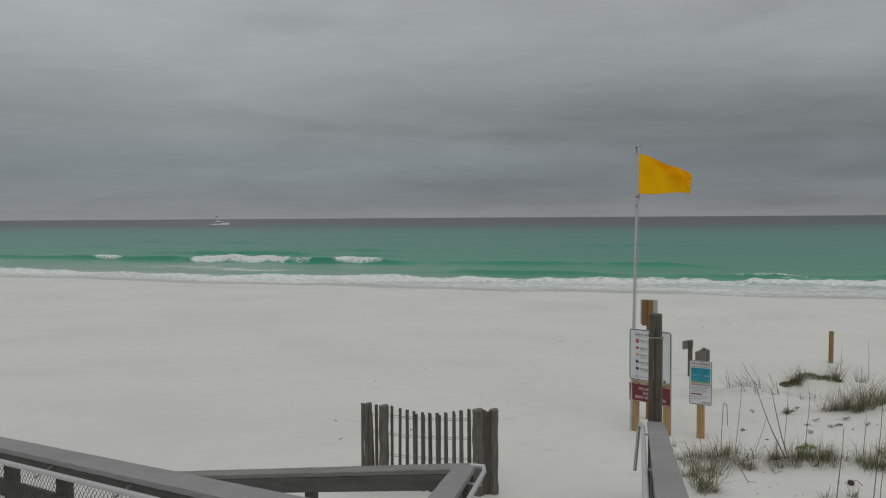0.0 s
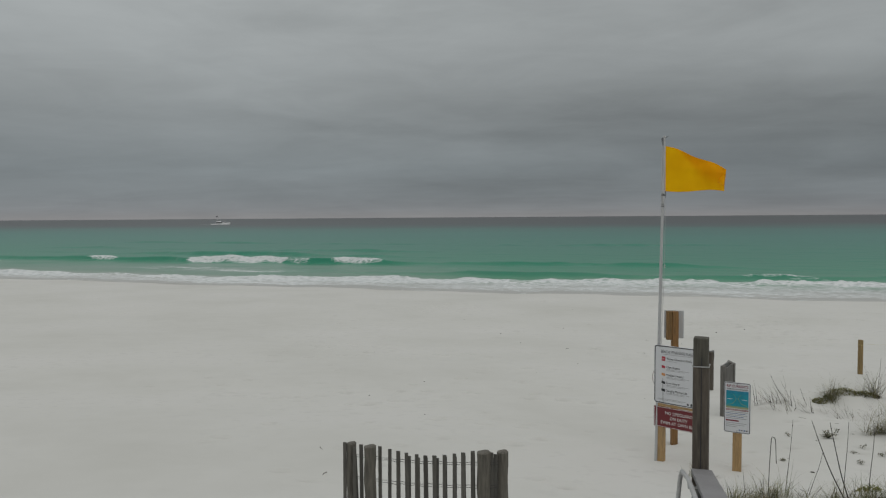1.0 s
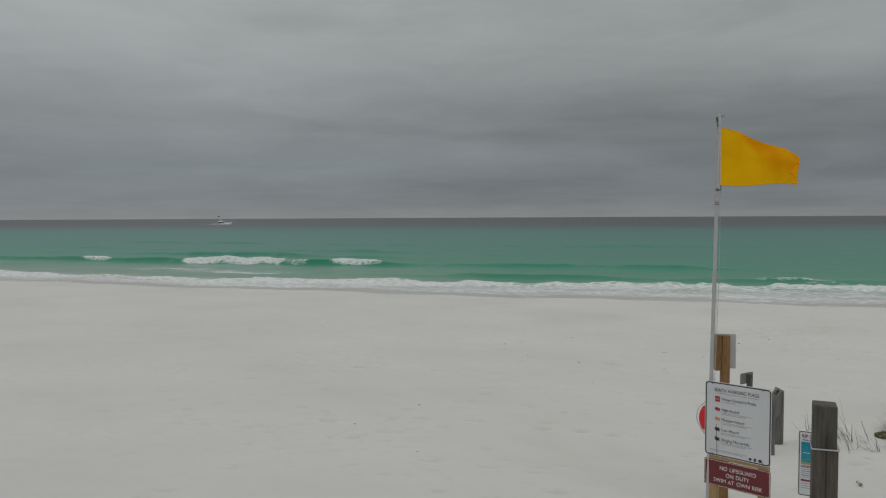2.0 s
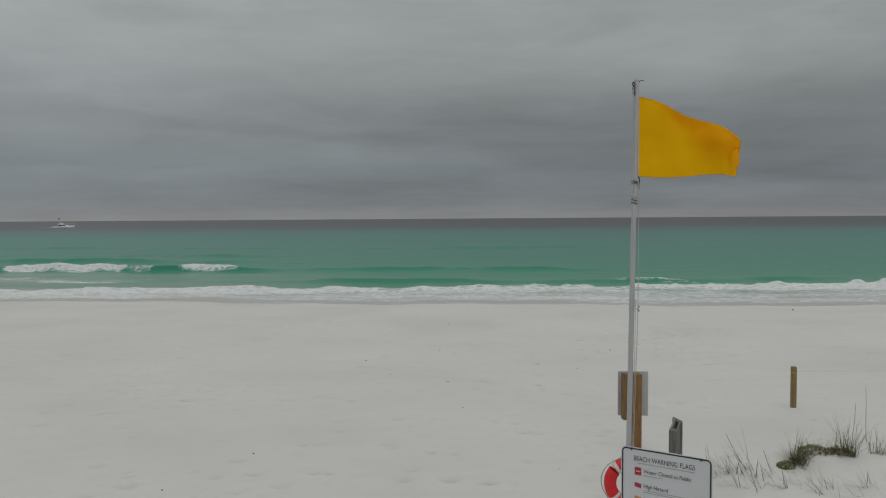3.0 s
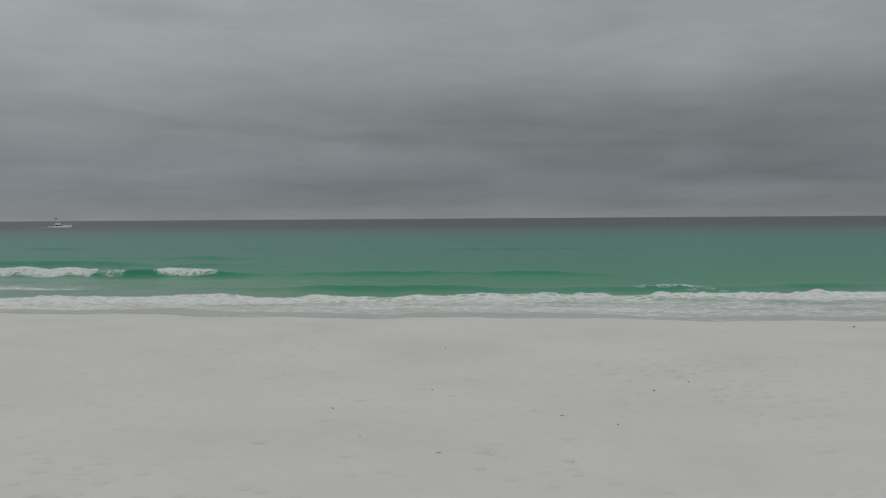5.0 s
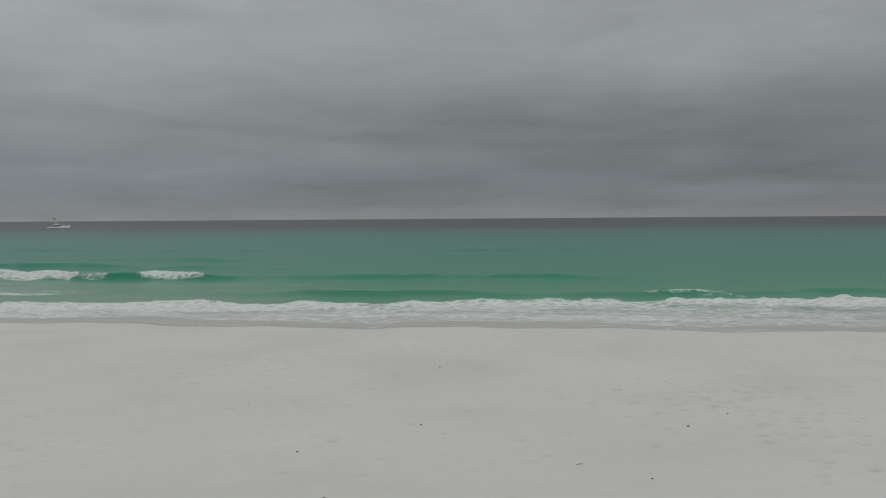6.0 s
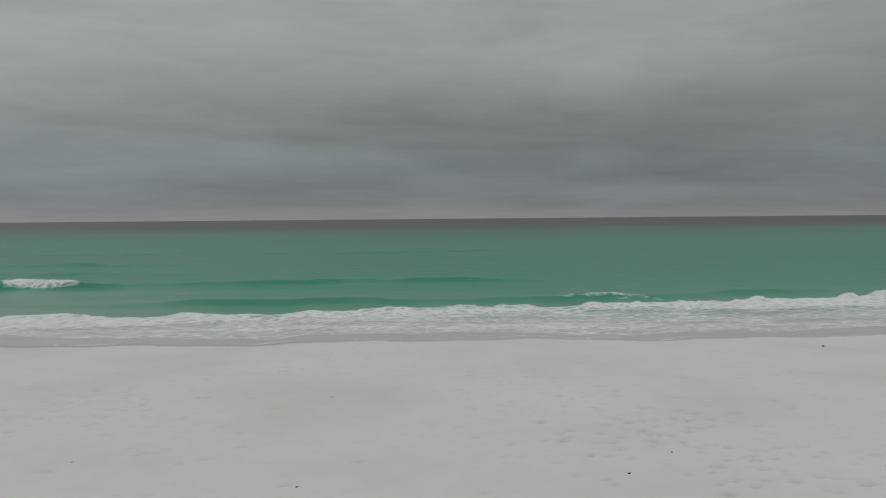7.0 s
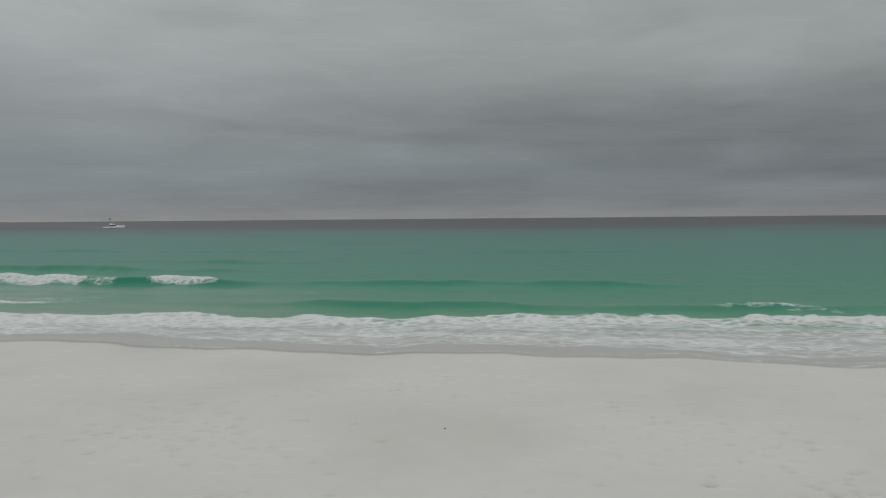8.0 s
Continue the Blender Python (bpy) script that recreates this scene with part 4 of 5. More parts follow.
# ---- warning sign ----
def build_warning_sign():
    g = 0.09
    th = thing("warning_sign", pose(0.816, -0.908, g + 0.012, 0, 0, -30.7), "white and maroon beach warning sign boards on pine posts", "sign")
    for x, lo in ((-0.245, -0.12), (0.245, -0.10)):
        part("sign_post", box(0.09, 0.09, 1.46 - lo, Matrix.Translation((x, 0.052, lo)), 0.006), M_PINE, th, "pale new pine post")
    z0, z1, h = 0.832 - g, 1.594 - g, 0.322
    white = part("flag_board", plate(-h, z0, h, z1, 0.0, 0.004, 0.035), M_SHEET, th, "white board listing flag meanings")
    part("border_line", outline(-h + 0.006, z0 + 0.006, h - 0.006, z1 - 0.006, -0.0012, 0.011, 0.032), M_INK, white)
    y = -0.0014
    lettering("BEACH WARNING FLAGS", 0.054, M_INK, white, -0.012, z1 - 0.098, y, "CENTER", 0.70, 0.42, -0.006)
    bar = bmesh.new()
    plate(-0.20, z1 - 0.116, 0.20, z1 - 0.112, y, 0.001, 0, bm=bar)
    part("small_print", bar, M_GREYINK, white)
    rows = (("Water Closed to Public", M_REDINK, 0.175), ("High Hazard", M_REDINK, 0.285), ("Medium Hazard", M_ORANGEINK, 0.385),
            ("Low Hazard", M_DARKINK, 0.490), ("Stinging Marine Life", M_DARKINK, 0.590))
    for k, (text, ink, d) in enumerate(rows):
        z = z1 - d
        if k == 0:
            part("flag_icon", plate(-0.220, z - 0.028, -0.172, z + 0.030, y, 0.001), ink, white)
            part("icon_bar", plate(-0.213, z - 0.002, -0.179, z + 0.003, y - 0.001, 0.0008), M_WHITEINK, white)
        else:
            bm = bmesh.new()
            f = [bm.verts.new(c) for c in ((-0.220, y, z - 0.006), (-0.172, y, z - 0.014), (-0.172, y, z + 0.020), (-0.220, y, z + 0.026))]
            bm.faces.new(f)
            part("flag_icon", bm, ink, white)
        lettering(text, 0.043, M_INK, white, -0.156, z - 0.008, y, "LEFT", 0.82, 0.30, -0.006)
        for j, (dz, wd) in enumerate(((0.024, 0.30 - 0.05 * (k == 0)), (0.038, 0.24)) if k else ((0.024, 0.14),)):
            part("small_print", plate(-0.156, z - dz - 0.003, -0.156 + wd, z - dz + 0.001, y, 0.001), M_GREYINK, white)
    part("small_print", plate(-0.27, z0 + 0.062, 0.10, z0 + 0.066, y, 0.001), M_GREYINK, white)
    part("small_print", plate(-0.27, z0 + 0.048, 0.06, z0 + 0.052, y, 0.001), M_GREYINK, white)
    for x, r in ((0.13, 0.014), (0.175, 0.012), (0.225, 0.018)):
        bm = bmesh.new()
        bm.faces.new([bm.verts.new((x + r * math.cos(q), y, z0 + 0.04 + r * math.sin(q) * (1.5 if r < 0.013 else 0.9))) for q in (radians(k * 30) for k in range(12))])
        part("emblem", bm, M_DARKINK, white)
    for x in (-0.245, 0.245):
        for z in (z0 + 0.02, z1 - 0.02):
            part("bolt", tube([(x, 0.0, z), (x, -0.006, z)], 0.006, 8), M_STEEL, white)
    part("cord", tube(bow([(-0.20, -0.012, z0 + 0.33), (-0.195, -0.014, z0 + 0.15), (-0.19, -0.012, z0 - 0.01)], 4), 0.0022, 5), M_WIRE, th)
    z0, z1 = 0.522 - g, 0.790 - g
    red = part("lifeguard_board", plate(-h, z0, h, z1, 0.0, 0.004, 0.012), M_RED, th, "maroon board with white words")
    part("border_line", outline(-h + 0.006, z0 + 0.006, h - 0.006, z1 - 0.006, -0.0012, 0.004, 0.010), M_WHITEINK, red)
    for text, z in (("NO LIFEGUARD", z1 - 0.093), ("ON DUTY", z1 - 0.158), ("SWIM AT OWN RISK", z1 - 0.222)):
        lettering(text, 0.057, M_WHITEINK, red, 0.01, z, y, "CENTER", 0.88, 0.42, 0.0)
    part("edge_slat", box(0.60, 0.018, 0.03, Matrix.Translation((0, 0.014, z1 + 0.004)), 0.003), M_PINE, th)


build_warning_sign()


# ---- rip current sign ----
def build_rip_sign():
    g = ground_z(1.49, -1.10)
    th = thing("information_sign", pose(1.49, -1.10, g, 0, 0, -18.7), "rip current information sign on a pine post", "sign")
    part("sign_post", box(0.10, 0.075, 1.0, Matrix.Translation((0.0, 0.045, -0.08)), 0.006), M_PINE, th, "pale new pine post")
    z0, z1, h = 0.590 - g, 1.220 - g, 0.152
    b = part("sign_board", plate(-h, z0, h, z1, 0.0, 0.004, 0.02), M_SHEET, th, "white board with turquoise picture")
    y = -0.0014
    part("border_line", outline(-h + 0.004, z0 + 0.004, h - 0.004, z1 - 0.004, -0.0012, 0.007, 0.018), M_INK, b)
    lettering("RIP CURRENTS", 0.043, M_MAROON, b, 0.0, z1 - 0.062, y, "CENTER", 0.86, 0.34, 0.022)
    lettering("Break the Grip of the Rip!", 0.023, M_INK, b, 0.0, z1 - 0.092, y, "CENTER", 0.92, 0.34, 0.02)
    pic = part("picture", plate(-0.128, z1 - 0.325, 0.128, z1 - 0.105, y, 0.001), M_TURQ, b, "turquoise sea picture")
    part("picture_depths", plate(-0.128, z1 - 0.140, 0.128, z1 - 0.105, y - 0.0008, 0.0006), M_DEEPPRINT, pic)
    part("picture_shallows", plate(-0.128, z1 - 0.309, 0.128, z1 - 0.295, y - 0.0008, 0.0006), M_OLIVEPRINT, pic)
    for k in range(7):
        part("swell_mark", plate(-0.118 + 0.013 * k, z1 - 0.125 - 0.018 * k, -0.03 + 0.013 * k, z1 - 0.1225 - 0.018 * k, y - 0.0018, 0.0006), M_DEEPPRINT if k > 2 else M_TURQ, pic)
    part("picture_beach", plate(-0.128, z1 - 0.325, 0.128, z1 - 0.307, y - 0.0008, 0.0006), M_SANDPRINT, pic)
    for sgn in (1, -1):
        line = bow([(sgn * 0.115, y - 0.002, z1 - 0.283), (sgn * 0.05, y - 0.002, z1 - 0.262), (sgn * 0.014, y - 0.002, z1 - 0.20),
                    (sgn * 0.045, y - 0.002, z1 - 0.15)], 5)
        part("current_line", tube(line, [0.0045] * 6 + [0.0035] * 5 + [0.002] * 5, 6), M_OLIVEPRINT, pic)
        part("wave_mark", plate(min(sgn * 0.055, sgn * 0.115), z1 - 0.213, max(sgn * 0.055, sgn * 0.115), z1 - 0.208, y - 0.001, 0.0006), M_WHITEINK, pic)
    part("red_bar", plate(-0.128, z1 - 0.352, 0.128, z1 - 0.334, y, 0.001), M_MAROON, b)
    for k in range(9):
        part("bar_print", plate(-0.120 + 0.027 * k, z1 - 0.346, -0.102 + 0.027 * k, z1 - 0.340, y - 0.0008, 0.0006), M_WHITEINK, b)
    for k, wd in enumerate((0.25, 0.22, 0.24, 0.20, 0.23)):
        part("small_print", plate(-0.124, z1 - 0.372 - 0.020 * k, -0.124 + wd, z1 - 0.366 - 0.020 * k, y, 0.001), M_BLUEINK if k % 2 else M_GREYINK, b)
    part("red_bar", plate(-0.128, z1 - 0.488, 0.02, z1 - 0.470, y, 0.001), M_MAROON, b)
    for k, wd in enumerate((0.23, 0.21, 0.12)):
        part("small_print", plate(-0.124, z1 - 0.512 - 0.022 * k, -0.124 + wd, z1 - 0.506 - 0.022 * k, y, 0.001), M_GREYINK, b)
    for k in range(4):
        x = 0.022 + 0.027 * k
        part("emblem", plate(x, z0 + 0.030, x + 0.017, z0 + 0.047, y, 0.001, 0.006), M_DARKINK if k % 2 else M_BLUEINK, b)
    for z in (z0 + 0.025, z1 - 0.018):
        part("bolt", tube([(0, 0.0, z), (0, -0.006, z)], 0.005, 8), M_STEEL, b)


build_rip_sign()


# ---- flag pole ----
def build_flagpole():
    def at(z, dx=0.0, dy=0.0):
        return Vector((0.565 + 0.0195 * z + dx, -0.755 + 0.010 * z + dy, z))

    g = ground_z(0.565, -0.755)
    th = thing("flagpole", pose(0.565, -0.755, g), "slim grey metal flagpole leaning slightly with cord", "flagpole", world_parts=True)
    part("lower_tube", tube([at(g - 0.06), at(1.4), at(2.66)], 0.0192, 16), M_ALU, th, "", True)
    part("middle_tube", tube([at(2.64), at(3.36), at(3.43)], 0.0187, 16), M_ALU, th, "", True)
    part("upper_tube", tube([at(3.42), at(3.9), at(4.30)], 0.0165, 16), M_ALU, th, "", True)
    part("pole_cap", tube([at(4.30), at(4.315)], [0.0178, 0.012], 14), M_ALU, th)
    for z in (3.40, 3.425, 3.45, 3.545, 3.56):
        ring = [at(z) + Vector((0.0205 * math.cos(q), 0.0205 * math.sin(q), 0.006 * math.sin(q + z * 40))) for q in (radians(k * 20) for k in range(19))]
        part("tape_band", tube(ring, 0.0035, 6), M_STEEL if z != 3.45 else M_ROPE, th, "dark wrapped binding" if z == 3.40 else "")
    part("coupling", tube([at(2.60), at(2.70)], 0.0203, 16), M_ALU, th)
    # pulley and hook at the top
    for k, (dz, dx) in enumerate(((4.272, -0.026), (4.240, -0.023), (4.205, -0.021))):
        c = at(dz, dx, -0.01)
        ring = [c + Vector((0.007 * math.cos(q), 0, 0.014 * math.sin(q))) for q in (radians(j * 30) for j in range(13))]
        part("pulley_ring", tube(ring, 0.0045, 6), M_STEEL, th)
    part("hook", tube(bow([at(4.285, 0.016), at(4.30, 0.03), at(4.296, 0.052)], 4), 0.003, 6), M_STEEL, th)
    # cord down to the cleat, with a knot
    part("cord", tube(bow([at(4.25, -0.028, -0.012), at(3.9, -0.026, -0.02), at(3.5, -0.022, -0.022)], 6), 0.0028, 6), M_ROPE, th)
    part("cord", tube(bow([at(3.58, 0.026, -0.012), at(3.2, 0.034, -0.015), at(2.62, 0.040, -0.02), at(2.0, 0.034, -0.02), at(1.3, 0.026, -0.02)], 8), 0.0024, 6), M_ROPE, th)
    part("cord", tube(bow([at(2.7, 0.022, -0.02), at(2.1, 0.024, -0.02), at(1.3, 0.020, -0.02)], 6), 0.0020, 6), M_ROPE, th)
    k = at(2.63, 0.042, -0.02)
    part("knot", tube([k + Vector((0.010 * math.sin(j * 1.3), 0.008 * math.cos(j * 1.1), 0.018 - 0.006 * j)) for j in range(8)], 0.005, 6), M_ROPE, th, "knotted cord end")
    part("snap_hook", tube(bow([at(3.60, 0.030), at(3.565, 0.036), at(3.535, 0.030), at(3.51, 0.034)], 4), 0.0045, 6), M_STEEL, th)
    part("cleat", box(0.012, 0.02, 0.12, Matrix.Translation(at(1.25, 0.03, -0.01)), 0.003), M_STEEL, th)
    # the flag flies from the pole and hangs in it as a thing of its own
    fl = thing("flag", pose(*at(3.60)), "plain yellow nylon flag flying from the pole", "flag", world_parts=True)
    bm = bmesh.new()
    nx, nz, length, hoist = 60, 44, 0.775, 0.578
    grid = []
    for i in range(nx + 1):
        u = i / nx
        row = []
        for j in range(nz + 1):
            w = j / nz
            crease = hoist - 0.315 * u ** 1.15 + 0.010 * math.sin(u * 9)
            z = w * hoist - 0.010 * math.sin(u * 6.0) - 0.035 * max(0, u - 0.72)
            over = max(0.0, z - crease)
            z -= 1.72 * over
            x = length * u * (1 - 0.04 * u - 0.03 * (1 - w) * u) - 0.16 * over
            gather = u * (0.055 * math.sin(u * 7.5 - w * 2.6 + 0.5) + 0.030 * math.sin(u * 13 + w * 4.0))
            fold = 0.04 * u * math.exp(-((w - 0.60 + 0.25 * u) / 0.13) ** 2)
            base = at(3.60 + w * hoist, 0.020 + 0.010 * (1 - w))
            row.append(bm.verts.new((base.x + x, base.y - 0.06 * u + gather - fold + 0.012 * min(1.0, over * 30) + 0.10 * over, 3.600 + z)))
        grid.append(row)
    for i in range(nx):
        for j in range(nz):
            bm.faces.new((grid[i][j], grid[i + 1][j], grid[i + 1][j + 1], grid[i][j + 1]))
    edge = [g_.co.copy() for g_ in (*[grid[i][0] for i in range(nx + 1)], *[grid[nx][j] for j in range(1, nz + 1)], *[grid[i][nz] for i in range(nx - 1, -1, -1)])]
    hoist_line = [grid[0][j].co.copy() for j in range(nz + 1)]
    part("cloth", bm, M_FLAG, fl, "", True)
    part("hem", tube(edge, 0.0026, 5), material("flag_hem", (0.70, 0.31, 0.006), rough=0.8, vary=0.1, bump=0), fl, "darker stitched hem")
    part("hoist_band", tube([p + Vector((-0.006, 0, 0)) for p in hoist_line], 0.007, 6), material("canvas_heading", (0.62, 0.50, 0.48), rough=0.9, vary=0.1), fl, "pale canvas heading")


build_flagpole()


# ---- rescue ring station ----
def build_ring_station():
    x, y = 0.985, 0.33
    g = ground_z(x, y)
    th = thing("notice_post", pose(x, y, g), "orange-stained post with boards, seen from its back", "sign", world_parts=True)
    part("shaft", box(0.088, 0.088, 1.900 - g + 0.06, Matrix.Translation((x - 0.045, y, g - 0.06)) @ pose(0, 0, 0, 0, 0, 8), 0.006), M_ORANGE, th)
    part("front_board", box(0.074, 0.07, 0.415, Matrix.Translation((x - 0.128, y - 0.01, 1.488)) @ pose(0, 0, 0, 0, 0, 6), 0.005), M_SHADEDBOARD, th, "brown board coloured darker as if in shade")
    part("notice_sheet", box(0.270, 0.005, 0.405, Matrix.Translation((x - 0.050, y + 0.062, 1.50)) @ pose(0, 0, 0, 0, 0, -4), 0.001), M_PALE, th, "pale grey metal sheet")
    # ring buoy on the post
    c, R, r = Vector((x - 0.100, y - 0.075, 0.925)), 0.182, 0.055
    bu = thing("ring_buoy", pose(*c, 0, 0, -10), "red ring life buoy with white bands", "life buoy")
    pts = [(R * math.cos(q), 0, R * math.sin(q)) for q in (radians(k * 7.5) for k in range(49))]
    part("ring", tube(pts, r, 16, caps=False), M_BUOY, bu, "", True)
    for a in (35, 125, 215, 305):
        band = [(R * math.cos(q), 0, R * math.sin(q)) for q in (radians(a + k * 1.8) for k in range(6))]
        part("band", tube(band, r + 0.002, 16), M_BAND, bu, "white band", True)
    line = []
    for k in range(49):
        q = radians(k * 7.5)
        rr = R + r + 0.006 + 0.02 * abs(math.sin(2 * (q - radians(30))))
        line.append((rr * math.cos(q), 0, rr * math.sin(q)))
    part("grab_line", tube(line, 0.005, 6), M_ROPE, bu)
    part("hanger", tube([(0, 0.03, R), (0.03, 0.07, R + 0.0)], 0.008, 6), M_STEEL, bu)


build_ring_station()


# ---- posts on the sand ----
def build_posts():
    # two old posts close behind each other, joined by short boards
    near, far = Vector((2.118, 2.86, 0)), Vector((2.372, 3.432, 0))
    g = ground_z(near.x, near.y)
    way = (far - near).normalized()
    right = Vector((way.y, -way.x, 0))
    turn = math.degrees(math.atan2(way.y, way.x)) - 90
    th = thing("old_post", pose(near.x, near.y, g), "old grey pair of posts joined by short weathered boards", "post", world_parts=True)
    part("near_post", box(0.085, 0.085, 0.605 - g + 0.06, pose(near.x, near.y, g - 0.06, 0, 0, turn), 0.007), M_WEATHER, th)
    gf = ground_z(far.x, far.y)
    bm = box(0.125, 0.11, 0.560 - gf + 0.06, Matrix.Translation((0, 0, 0)), 0.007)
    for v in bm.verts:
        if v.co.z > 0.5:
            v.co.z -= 0.40 * v.co.x
    bmesh.ops.transform(bm, matrix=pose(far.x, far.y, gf - 0.06, 0, 0, turn), verts=bm.verts)
    part("far_post", bm, M_WEATHER, th, "taller post with a sloping top")
    # left board takes a paler wood: the light on that side put into colour
    for off, top, high in ((-0.030, 0.598, 0.30), (0.034, 0.560, 0.34)):
        a, b = near + right * off + way * 0.045, far + right * off - way * 0.058
        part("side_board", beam((a.x, a.y, top), (b.x, b.y, top - 0.008), 0.022, high), M_WEATHER if off > 0 else M_CAPOLD, th)
    part("split", box(0.005, 0.006, 0.45, pose(near.x, near.y, 0, 0, 0, turn) @ Matrix.Translation((0.012, -0.0425, 0.02)), 0.001), M_FASCIA, th, "dark split in the wood")
    # small sign with its back to the stairs
    x, y = 2.352, 5.247
    g = ground_z(x, y)
    th = thing("small_sign", pose(x, y, g, 0, 0, 41.7), "small grey metal sign on a thin brown post", "sign")
    part("sign_post", box(0.075, 0.075, 0.395 - g + 0.06, Matrix.Translation((0.0, 0.0, -0.06)), 0.005), M_DARKWOOD, th)
    part("sign_sheet", plate(-0.215, 0.215 - g, 0.150, 0.415 - g, 0.040, 0.004, 0.025), M_DULL, th, "grey metal sheet seen from behind")
    for z in (0.36, 0.20):
        part("bolt", tube([(0.0, -0.046, z - g), (0.0, -0.036, z - g)], 0.008, 10), M_INK, th)
    part("cord", tube(bow([(0.0, -0.040, 0.19 - g), (0.022, -0.044, 0.10 - g), (0.040, -0.04, 0.03 - g)], 4), 0.003, 5), M_ROPE, th)
    x, y = 6.265, 8.03
    g = ground_z(x, y)
    th = thing("marker_post", pose(x, y, g, 0, 0, 8), "short square pine marker post in the sand", "post")
    part("shaft", box(0.086, 0.086, 0.268 - g + 0.06, Matrix.Translation((0, 0, -0.06)), 0.006), M_OLDPINE, th)
    part("cord", tube([(0.046 * (1 if k in (0, 3, 4) else -1), 0.046 * (-1 if k in (0, 1, 4) else 1), 0.14 - g + 0.012 * k) for k in range(5)], 0.004, 5),
         M_YELLOWCORD, th, "thin yellow cord")


build_posts()


def build_cord():
    pts = bow([(6.31, 8.04, 0.165), (6.9, 8.08, 0.152), (7.6, 8.14, 0.146), (8.4, 8.2, 0.142), (9.4, 8.3, 0.02), (10.2, 8.4, ground_z(10.2, 8.4) + 0.01), (11.4, 8.5, ground_z(11.4, 8.5) + 0.008)], 6)
    solid("boundary_cord", tube(pts, 0.0016, 6), M_YELLOWCORD, "thin faded yellow cord strung from the marker post", "rope")


build_cord()


# ---- boat ----
def build_boat():
    k = 540.0 / 2779.5
    bx, by = -1345.98 * k, 2431.875 * k
    m = pose(bx, by, SEA, 0, 0, 8) @ Matrix.Diagonal((1.0, 1.0, 0.90, 1.0))
    th = thing("motor_boat", m, "white sport fishing boat with a tower", "boat")
    L, B = 14.0, 2.2
    bm = bmesh.new()
    rows = []
    for i in range(15):
        u = i / 14
        x = -L / 2 + L * u
        w = B * (1 - 0.96 * max(0, (u - 0.40) / 0.60) ** 1.8)
        sheer = 0.75 + 1.25 * u ** 2
        rows.append([bm.verts.new((x, s * w * q, z)) for s, q, z in ((-1, 0.02, -0.6), (-1, 0.97, -0.05), (-1, 1, sheer), (1, 1, sheer), (1, 0.97, -0.05), (1, 0.02, -0.6))])
    for a, b in zip(rows, rows[1:]):
        for j in range(6):
            bm.faces.new((a[j], b[j], b[(j + 1) % 6], a[(j + 1) % 6]))
    bm.faces.new(rows[0][::-1]), bm.faces.new(rows[-1])
    bmesh.ops.recalc_face_normals(bm, faces=bm.faces[:])
    part("hull", bm, M_HULL, th)
    bm = box(6.2, 3.2, 1.15, Matrix.Translation((-0.4, 0, 1.2)), 0.2)
    for v in bm.verts:
        if v.co.z > 1.8 and v.co.x > 1.5:
            v.co.x -= 2.2
    cabin = part("cabin", bm, M_HULL, th)
    part("window_band", box(4.6, 3.36, 0.78, Matrix.Translation((-0.9, 0, 1.35)), 0.05), M_DARKGLASS, cabin, "dark tinted window band")
    part("flybridge", box(2.6, 2.5, 0.75, Matrix.Translation((-1.9, 0, 2.33)), 0.2), M_HULL, th)
    part("hard_top", box(2.6, 2.5, 0.14, Matrix.Translation((-2.2, 0, 4.3)), 0.04), M_HULL, th)
    for sx in (-3.2, -1.2):
        for sy in (-1.1, 1.1):
            part("tower_leg", tube([(sx, sy, 3.1), (sx * 0.9 - 0.3, sy * 0.9, 4.35)], 0.07, 8), M_PIPE, th)
            part("tower_leg", tube([(sx * 0.9 - 0.3, sy * 0.9, 4.35), (-3.0 + (0.4 if sx > -2 else -0.4), sy * 0.4, 6.4)], 0.06, 8), M_PIPE, th)
    part("lookout", box(1.0, 1.0, 0.65, Matrix.Translation((-3.0, 0, 6.4)), 0.1), M_INK, th, "dark canvas lookout")
    part("lookout_top", box(1.3, 1.2, 0.1, Matrix.Translation((-3.0, 0, 7.25)), 0.03), M_HULL, th)
    part("bow_rail", tube(bow([(2.0, -1.6, 2.6), (5.0, -1.0, 2.9), (6.9, 0, 3.05), (5.0, 1.0, 2.9), (2.0, 1.6, 2.6)], 5), 0.04, 6), M_PIPE, th)
    bm = bmesh.new()
    ran = random.Random(3)
    lo, hi = [], []
    for i in range(26):
        u = i / 25
        x = 5.5 - 20 * u
        lo.append(bm.verts.new((x, -2.3 - 1.5 * u + ran.uniform(-0.2, 0.2), 0.06 + 0.22 * (1 - u) * ran.random())))
        hi.append(bm.verts.new((x, 2.3 + 1.5 * u + ran.uniform(-0.2, 0.2), 0.06 + 0.22 * (1 - u) * ran.random())))
    for i in range(25):
        bm.faces.new((lo[i], lo[i + 1], hi[i + 1], hi[i]))
    part("wake", bm, M_HULL, th, "white wake foam")


build_boat()


# ---- dune plants ----
def blade(bm, root, heading, length, width, lean, curl, segs=4):
    """One tapering blade that sets out at a lean and curls over."""
    side = Vector((-math.sin(heading), math.cos(heading), 0)) * width
    fw = Vector((math.cos(heading), math.sin(heading), 0))
    p, last = Vector(root), None
    for i in range(segs + 1):
        t = i / segs
        w = side * (1 - t) ** 0.6
        row = (bm.verts.new(p - w), bm.verts.new(p + w)) if i < segs else (bm.verts.new(p),)
        if last:
            bm.faces.new((last[0], last[1], row[1], row[0]) if len(row) == 2 else (last[0], last[1], row[0]))
        last = row
        a = lean + curl * (t + 0.5 / segs) ** 1.5
        p = p + (fw * math.sin(a) + Vector((0, 0, 1)) * math.cos(a)) * length / segs


